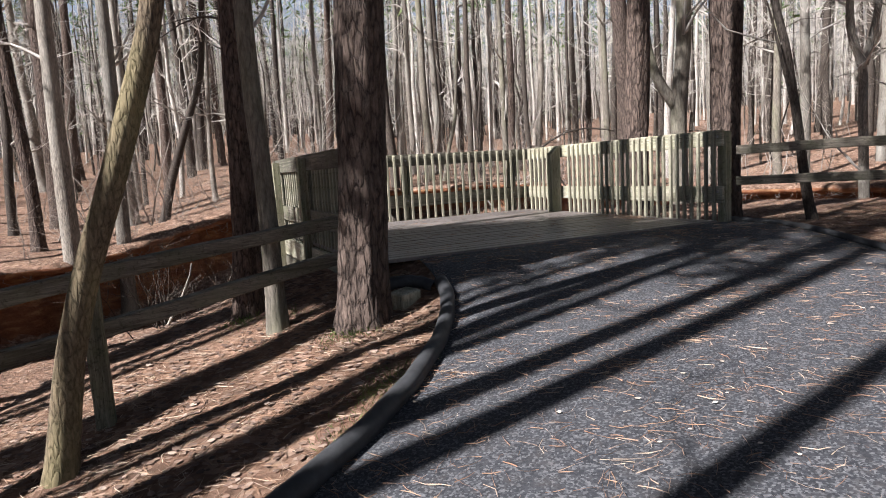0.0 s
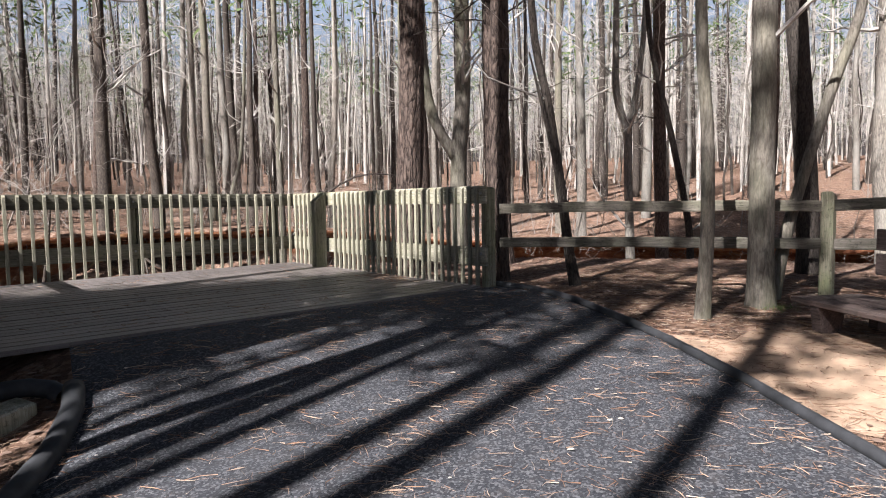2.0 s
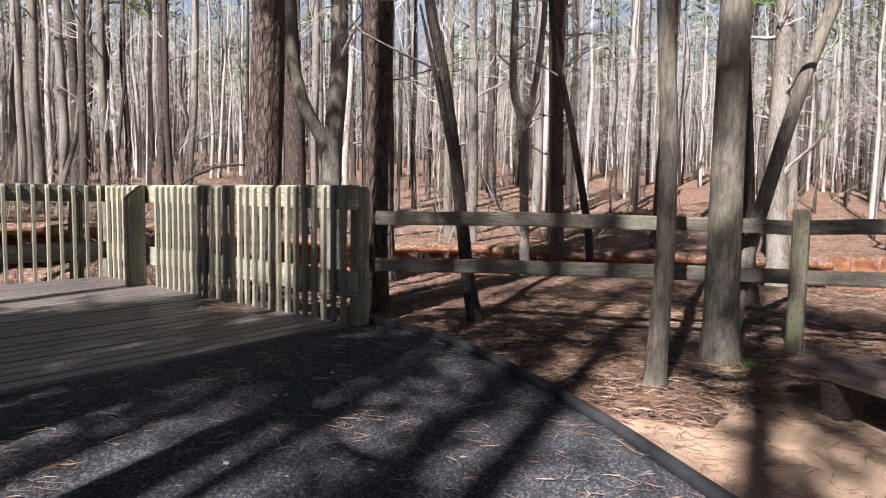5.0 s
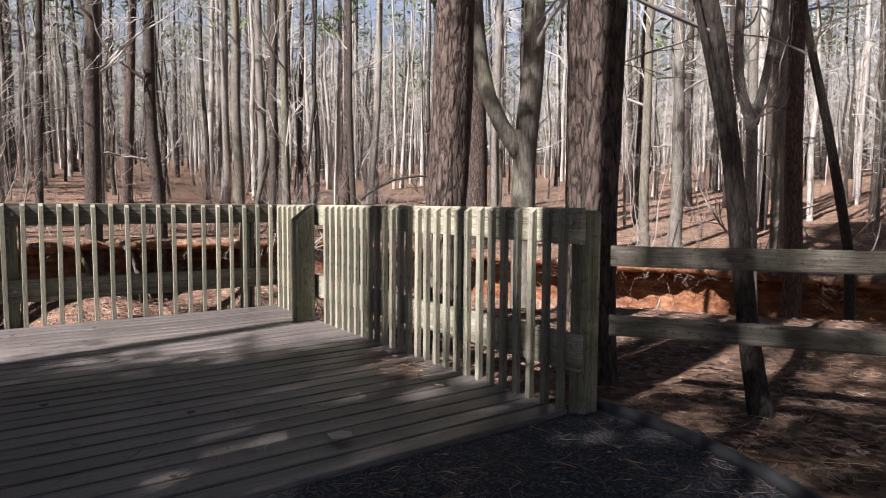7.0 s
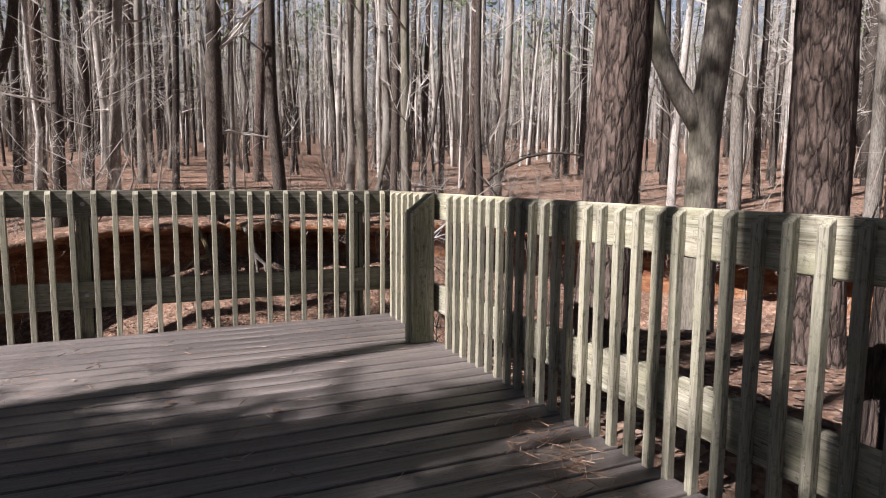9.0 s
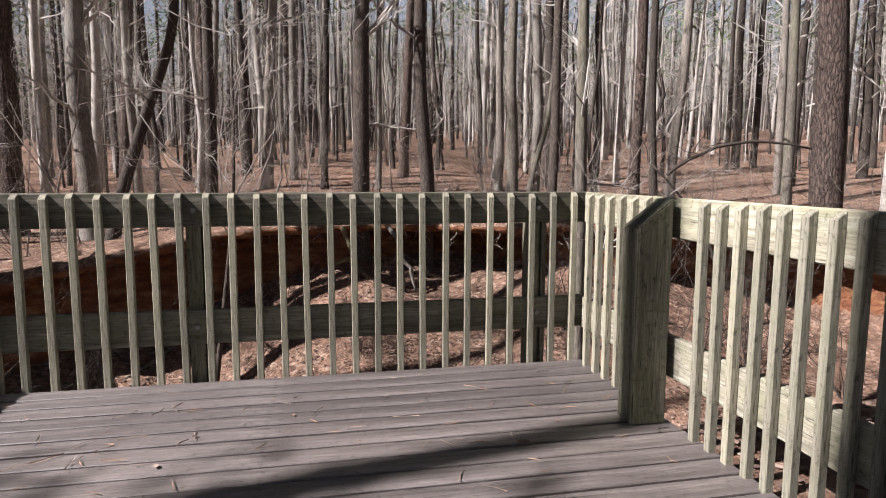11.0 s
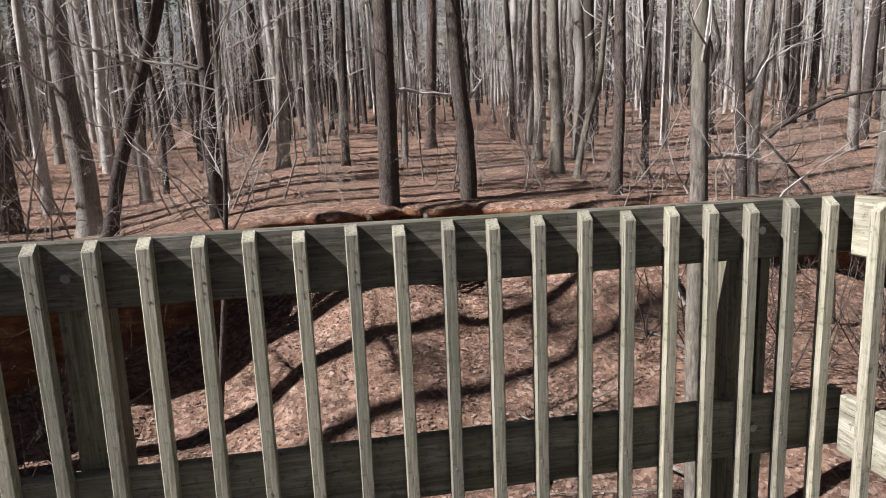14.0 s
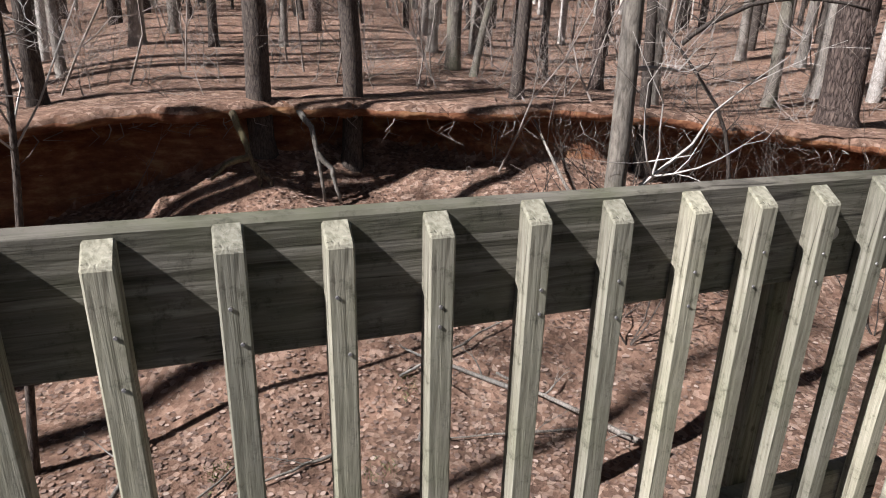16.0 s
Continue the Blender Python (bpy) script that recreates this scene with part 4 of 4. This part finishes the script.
def turf():
    """The root-bound turf that overhangs the undercut far bank, with hanging roots."""
    rng = random.Random(8)
    lip_line = along(FAR_LIP[3:15], 260)
    verts, faces = [], []
    prof = [(1.75, 0.012), (1.2, 0.02), (0.7, 0.02), (0.3, 0.03), (0.06, 0.0), (-0.04, -0.07), (0.0, -0.17), (0.3, -0.22), (0.9, -0.25), (1.45, -0.25)]
    roots = Tubes()
    for i, (x, y) in enumerate(lip_line):
        a, b = lip_line[max(i - 1, 0)], lip_line[min(i + 1, len(lip_line) - 1)]
        d = Vector((b[0] - a[0], b[1] - a[1], 0)).normalized()
        out = Vector((-d.y, d.x, 0))
        wob = 0.5 * noise.noise((x * 0.8, y * 0.8, 3)) + 0.24 * noise.noise((x * 2.6, y * 2.6, 5)) + 0.1 * noise.noise((x * 8, y * 8, 7))
        z = 0.3 - 0.55 * float(sm(3, 9.5, x)) - 0.95 * float(sm(2, 8.5, -x))
        for o, h in prof:
            far_off = max(0.0, o - 0.2)
            q = Vector((x, y, 0)) + out * (o - wob)
            zz = max(z, gz(q.x, q.y)) if o > 0.6 and h > 0 else z
            verts.append((q.x, q.y, zz + h + 0.03 * noise.noise((q.x * 4, q.y * 4, h * 9))))
        for _ in range(2):
            if rng.random() < 0.45:
                q = Vector((x, y, z - 0.12)) + out * (0.05 - wob)
                L = rng.uniform(0.08, 0.4)
                pts = [q + Vector((rng.gauss(0, 0.05) * k, rng.gauss(0, 0.05) * k, -L * k / 3)) for k in range(4)]
                roots.add(pts, [0.009, 0.007, 0.005, 0.002], 4, cap=False)
    m = len(prof)
    for i in range(len(lip_line) - 1):
        for k in range(m - 1):
            faces.append((i * m + k, i * m + k + 1, (i + 1) * m + k + 1, (i + 1) * m + k))
    me = bpy.data.meshes.new("bank_turf")
    me.from_pydata(verts, [], faces)
    me.update()
    tagged(shade(link("bank_turf", me, FLOOR)), "overhanging leaf-covered turf of the eroded creek bank", "bank", kind="structure")
    tagged(link("hanging_roots", roots.mesh("hanging_roots"), BRUSH), "fine roots hanging from the eroded bank", "roots", kind="stuff")


turf()


def litter_material(name, stops, rough=0.85):
    m, nt, b = material(name, rough, 0.2)
    g = nt.nodes.new("ShaderNodeNewGeometry")
    nt.links.new(ramp(nt, g.outputs["Random Per Island"], stops), b.inputs["Base Color"])
    return m


LEAF = litter_material("dead_leaves", [(0.0, (0.07, 0.046, 0.036)), (0.45, (0.155, 0.105, 0.08)), (0.85, (0.23, 0.155, 0.115)), (1.0, (0.36, 0.28, 0.225))])
PALE_LEAF = litter_material("pale_leaves", [(0.0, (0.30, 0.24, 0.18)), (1.0, (0.62, 0.56, 0.48))])
STRAW = litter_material("pine_straw", [(0.0, (0.17, 0.095, 0.06)), (0.6, (0.30, 0.19, 0.125)), (1.0, (0.46, 0.37, 0.28))])


def inside_path(x, y):
    """Whether points lie on the asphalt."""
    lx = np.interp(y, [p[1] for p in LEFT_EDGE], [p[0] for p in LEFT_EDGE])
    rx = np.interp(y, [p[1] for p in RIGHT_EDGE], [p[0] for p in RIGHT_EDGE])
    return (x > lx - 0.08) & (x < rx + 0.08) & (y < -4.3)


def on_deck(x, y):
    return (x > DX0 - 0.15) & (x < DX1 + 0.1) & (y > DY0 - 0.05) & (y < DY1 + 0.15)


def scatter_leaves(name, x, y, z, lo, hi, mat, label, seed):
    """Curled leaves: two folded halves each."""
    r = np.random.default_rng(seed)
    n = len(x)
    a, s = r.uniform(0, 2 * math.pi, n), r.uniform(lo, hi, n)
    tilt, curl = r.normal(0, 0.14, (n, 2)), r.uniform(0.03, 0.25, n)
    w = s * r.uniform(0.28, 0.45, n)
    ca, sa = np.cos(a), np.sin(a)
    local = [(-0.5, 0, 0), (-0.1, 1, 1), (0.3, 0.8, 1), (0.5, 0, 0.2), (0.3, -0.8, 1), (-0.1, -1, 1)]
    v = np.zeros((n, 6, 3))
    for k, (u, c, h) in enumerate(local):
        px, py = u * s, c * w
        v[:, k, 0] = x + px * ca - py * sa
        v[:, k, 1] = y + px * sa + py * ca
        v[:, k, 2] = z + 0.008 + h * curl * w + np.abs(px * tilt[:, 0]) + np.abs(py * tilt[:, 1]) * 0.3
    i = np.arange(n)[:, None] * 6
    f = np.concatenate([i + np.array([[0, 3, 2, 1]]), i + np.array([[0, 5, 4, 3]])])
    me = bpy.data.meshes.new(name)
    me.from_pydata(v.reshape(-1, 3).tolist(), [], f.tolist())
    me.update()
    return tagged(link(name, me, mat), label, "leaves", kind="stuff")


def scatter_needles(name, x, y, z, lo, hi, label, seed, width=0.0018):
    r = np.random.default_rng(seed)
    n = len(x)
    a, s = r.uniform(0, math.pi, n), r.uniform(lo, hi, n)
    bend = r.normal(0, 0.12, n) * s
    ca, sa = np.cos(a), np.sin(a)
    v = np.zeros((n, 6, 3))
    for k, (u, c) in enumerate(((-0.5, -1), (0, -1), (0.5, -0.4), (0.5, 0.4), (0, 1), (-0.5, 1))):
        px, py = u * s, c * width + (bend if u == 0 else 0)
        v[:, k, 0] = x + px * ca - py * sa
        v[:, k, 1] = y + px * sa + py * ca
        v[:, k, 2] = z + 0.006 + r.uniform(0, 0.006, n)
    i = np.arange(n)[:, None] * 6
    f = np.concatenate([i + np.array([[0, 1, 4, 5]]), i + np.array([[1, 2, 3, 4]])])
    me = bpy.data.meshes.new(name)
    me.from_pydata(v.reshape(-1, 3).tolist(), [], f.tolist())
    me.update()
    return tagged(link(name, me, STRAW), label, "pine needles", kind="stuff")


def litter():
    r = np.random.default_rng(12)
    x, y = r.uniform(-9.5, 8, 90000), r.uniform(-10, 13, 90000)
    near = np.minimum(np.hypot(x + 2, y + 5), np.hypot(x + 1, y - 2))
    keep = ~inside_path(x, y) & ~on_deck(x, y) & (r.random(90000) < np.clip(1.4 - near / 9, 0.2, 1)) & (np.hypot((x + 0.35) / 0.75, (y + 8.1) / 1.3) > r.uniform(0.8, 1.15, 90000))
    x, y = x[keep], y[keep]
    scatter_leaves("leaf_litter", x, y, ground_z(x, y), 0.028, 0.07, LEAF, "brown dead leaves lying on the forest floor", 1)
    x, y = r.uniform(-8, 3, 26000), r.uniform(-10, -4.3, 26000)
    keep = ~inside_path(x, y) & ~on_deck(x, y)
    x, y = x[keep], y[keep]
    scatter_needles("pine_straw", x, y, ground_z(x, y) + 0.004, 0.08, 0.2, "pine straw lying on the forest floor", 2)
    # on the asphalt, singly and in drifts
    cx, cy = r.uniform(-6, 0, 110), r.uniform(-9.8, -4.4, 110)
    k = r.integers(0, 110, 1500)
    x, y = np.concatenate([r.uniform(-7, 0.2, 5200), cx[k] + r.normal(0, 0.10, 1500)]), np.concatenate([r.uniform(-9.8, -4.35, 5200), cy[k] + r.normal(0, 0.08, 1500)])
    keep = inside_path(x, y)
    x, y = x[keep], y[keep]
    scatter_needles("path_needles", x, y, asphalt_z(x, y) + 0.004, 0.06, 0.15, "pale pine needles strewn over the asphalt", 3, 0.0010)
    x, y = r.uniform(-6, 0, 110), r.uniform(-9.5, -4.4, 110)
    keep = inside_path(x, y)
    x, y = x[keep], y[keep]
    scatter_leaves("path_leaves", x, y, asphalt_z(x, y), 0.012, 0.045, PALE_LEAF, "pale leaf scraps lying on the asphalt", 4)
    x, y = r.uniform(-4.3, -0.1, 420), r.uniform(-4.2, -0.1, 420)
    scatter_needles("deck_needles", x, y, np.zeros(420), 0.05, 0.14, "pine needles strewn over the deck boards", 5, 0.0014)
    k = r.normal(0, 1, (150, 2))
    scatter_needles("needle_drift", -0.32 + 0.10 * k[:, 0] + 0.04 * k[:, 1], -3.05 + 0.22 * k[:, 1], np.abs(r.normal(0, 0.008, 150)), 0.08, 0.2, "drift of pine needles by the railing", 6)
    x, y = r.uniform(-4.2, -0.3, 22), r.uniform(-4.1, -0.2, 22)
    scatter_leaves("deck_leaves", x, y, np.zeros(22), 0.03, 0.07, LEAF, "few curled leaves lying on the deck", 7)
    scatter_leaves("fallen_leaf", np.array([-1.22]), np.array([-4.0]), np.array([0.0]), 0.13, 0.14, PALE_LEAF, "one large pale leaf on the deck", 9)["kind"] = ""


litter()


def fallen_branch(pts, r, label, seed, twigs=3):
    t, rng = Tubes(), random.Random(seed)
    P = [Vector(p) for p in pts]
    q, u = resample(P, 9)
    t.add([p + Vector((rng.gauss(0, 0.01), rng.gauss(0, 0.01), 0)) for p in q], [r * (1 - 0.6 * v) for v in u], 7)
    for _ in range(twigs):
        i = rng.randint(2, 8)
        limb(t, q[i], (rng.gauss(0, 1), rng.gauss(0, 1), 0.5), rng.uniform(0.2, 0.6), r * 0.35, 1, rng, 0.1)
    tagged(shade(link("fallen_branch", t.mesh("fallen_branch"), OAK_BARK)), label, "branch", group="fallen branches")


rb = random.Random(55)
for k in range(16):
    x, y = rb.uniform(-6, 5), rb.uniform(1.5, 6.5)
    a, L = rb.uniform(0, 6.28), rb.uniform(0.7, 2.2)
    x2, y2 = x + L * math.cos(a), y + L * math.sin(a)
    fallen_branch([(x, y, gz(x, y) + 0.04), ((x + x2) / 2, (y + y2) / 2, max(gz((x + x2) / 2, (y + y2) / 2), (gz(x, y) + gz(x2, y2)) / 2) + 0.06), (x2, y2, gz(x2, y2) + 0.05)], rb.uniform(0.012, 0.035), "bare fallen branch lying on the creek bank", k)


# ---- smaller things of the creek bank ----
def grown(name, runs, r, label, category, seed, twigs=0, mat=None):
    """A bent stem or root with side shoots."""
    t, rng = Tubes(), random.Random(seed)
    for pts in runs:
        q, u = resample([Vector(p) for p in pts], 10)
        t.add([p + Vector((rng.gauss(0, 0.012), rng.gauss(0, 0.012), rng.gauss(0, 0.008))) for p in q], [r * (1 - 0.55 * v) for v in u], 7)
        for _ in range(twigs):
            i = rng.randint(2, 9)
            limb(t, q[i], (rng.gauss(0, 1), rng.gauss(0, 1), rng.gauss(0.3, 0.5)), rng.uniform(0.5, 1.4), r * 0.3, 2, rng, 0.1, 0.3)
    return tagged(shade(link(name, t.mesh(name), mat or DARK_BARK)), label, category)


grown("exposed_root", [[(-1.15, 8.1, 0.2), (-1.03, 7.75, -0.22), (-0.94, 7.72, -0.49), (-0.87, 7.7, -1.0)], [(-0.98, 7.75, -0.3), (-1.33, 7.7, -0.41), (-1.5, 7.65, -0.6)], [(-0.95, 7.75, -0.4), (-0.75, 7.7, -0.7), (-0.7, 7.66, -1.0)]], 0.05, "gnarled mossy root under the overhanging bank", "root", 61, mat=MOSSY_BARK)
grown("exposed_root", [[(-0.3, 8.15, 0.2), (-0.18, 7.78, 0.01), (-0.12, 7.75, -0.37), (-0.06, 7.72, -1.0)], [(-0.13, 7.75, -0.3), (0.08, 7.7, -0.6), (0.15, 7.68, -1.0)]], 0.045, "pale root propping the overhanging bank", "root", 62, mat=OAK_BARK)
grown("arching_branch", [[(5.3, 5.9, gz(5.3, 5.9) - 0.05), (5.19, 6.0, -0.01), (4.78, 6.12, 0.57), (4.35, 6.25, 1.2), (4.04, 6.35, 1.46)], [(4.35, 6.25, 1.2), (4.68, 6.16, 1.49), (5.29, 5.97, 1.74), (5.99, 5.77, 1.79), (6.64, 5.57, 1.66)]], 0.035, "dark arching branch with bare twigs over the creek", "branch", 63, twigs=7)
grown("fallen_stick", [[(-6.34, -2.48, gz(-6.34, -2.48)), (-6.1, -2.6, gz(-6.1, -2.6) + 0.3), (-5.97, -2.65, gz(-5.97, -2.65) + 0.55)]], 0.018, "pale bare stick leaning on the creek slope", "stick", 64, mat=OAK_BARK)
for k in range(26):
    rb = random.Random(700 + k)
    x, y = (rb.uniform(2.2, 7.5), rb.uniform(4.2, 6.6)) if k % 2 else (rb.uniform(-7, -3.4), rb.uniform(0.5, 6.0))
    t = Tubes()
    H = rb.uniform(0.9, 2.4)
    for _ in range(3):
        limb(t, (x, y, gz(x, y) - 0.05), (rb.gauss(0, 0.35), rb.gauss(0, 0.35), 1), H, 0.012, 2, rb, 0.3, 0.16, 4)
    tagged(link("shrub", t.mesh("shrub"), DARK_BARK), "bare twiggy shrub on the creek bank", "shrub", group="creek shrubs")


def bare_earth():
    """The trodden earth between the path edging and the bench."""
    verts, faces = [], []
    n, m = 48, 10
    for j in range(m):
        for i in range(n):
            w = 2 * math.pi * i / n
            k = (1 + 0.22 * noise.noise((math.cos(w) * 1.5, math.sin(w) * 1.5, 2)) + 0.12 * noise.noise((math.cos(w) * 5, math.sin(w) * 5, 2))) * j / (m - 1)
            x, y = -0.35 + 0.8 * k * math.cos(w), -8.1 + 1.35 * k * math.sin(w)
            x = max(x, float(np.interp(y, [p[1] for p in RIGHT_EDGE], [p[0] for p in RIGHT_EDGE])) + 0.02)
            verts.append((x, y, gz(x, y) + 0.012 * (1 - j / (m - 1)) + 0.004))
    for j in range(m - 1):
        for i in range(n):
            i2 = (i + 1) % n
            faces.append((j * n + i, j * n + i2, (j + 1) * n + i2, (j + 1) * n + i))
    me = bpy.data.meshes.new("bare_earth")
    me.from_pydata(verts, [], faces)
    me.update()
    tagged(shade(link("bare_earth", me, plain("trodden_earth", (0.34, 0.235, 0.16), 0.35, 7, 0.95))), "trodden pale earth beside the bench", "ground", kind="structure")


bare_earth()


def grass_tuft(x, y, n, seed, spread=0.09):
    t, rng = Tubes(), random.Random(seed)
    for _ in range(n):
        px, py = x + rng.gauss(0, spread), y + rng.gauss(0, spread)
        d = Vector((rng.gauss(0, 0.5), rng.gauss(0, 0.5), 1)).normalized()
        side = d.orthogonal().normalized()
        t.card((px, py, gz(px, py) + 0.01), d * rng.uniform(0.03, 0.08), 0.003, side)
    tagged(link("grass_tuft", t.mesh("grass_tuft"), GRASS), "small green mossy grass tuft on the ground", "grass", group="grass tufts", kind="stuff")


GRASS = plain("grass", (0.10, 0.14, 0.035), 0.4, 20)
for k, (x, y) in enumerate([(-5.1, -5.35), (-4.95, -5.42), (-5.35, -4.35), (-5.65, -4.0), (-5.45, -6.75), (-5.2, -6.5), (-5.0, -6.35), (1.15, -6.95), (-0.3, 3.6), (0.2, 4.6), (-1.6, 4.0), (-3.4, 2.6), (-3.9, 3.1), (-4.4, 2.0)]):
    grass_tuft(x, y, 120, 900 + k)


# the end of the edging by the pine: a pipe stub and a timber block
stub = Tubes()
stub.add([(-4.17, -5.08, -0.17), (-4.22, -4.96, -0.14), (-4.32, -4.9, -0.12), (-4.46, -4.87, -0.12), (-4.6, -4.84, -0.16)], [0.055] * 5, 12)
tagged(shade(link("drain_pipe", stub.mesh("drain_pipe"), PIPE)), "short black plastic pipe stub by the deck corner", "pipe")
block = put("timber_block", boxed(-0.11, 0.11, -0.09, 0.09, -0.1, 0.13, bevel=0.012), RAIL_WOOD["Z"])
block.matrix_world = pose(-4.44, -5.06, gz(-4.44, -5.06) - 0.02, 4, -5, 24)
tagged(block, "pale cut timber block at the pine foot", "block")
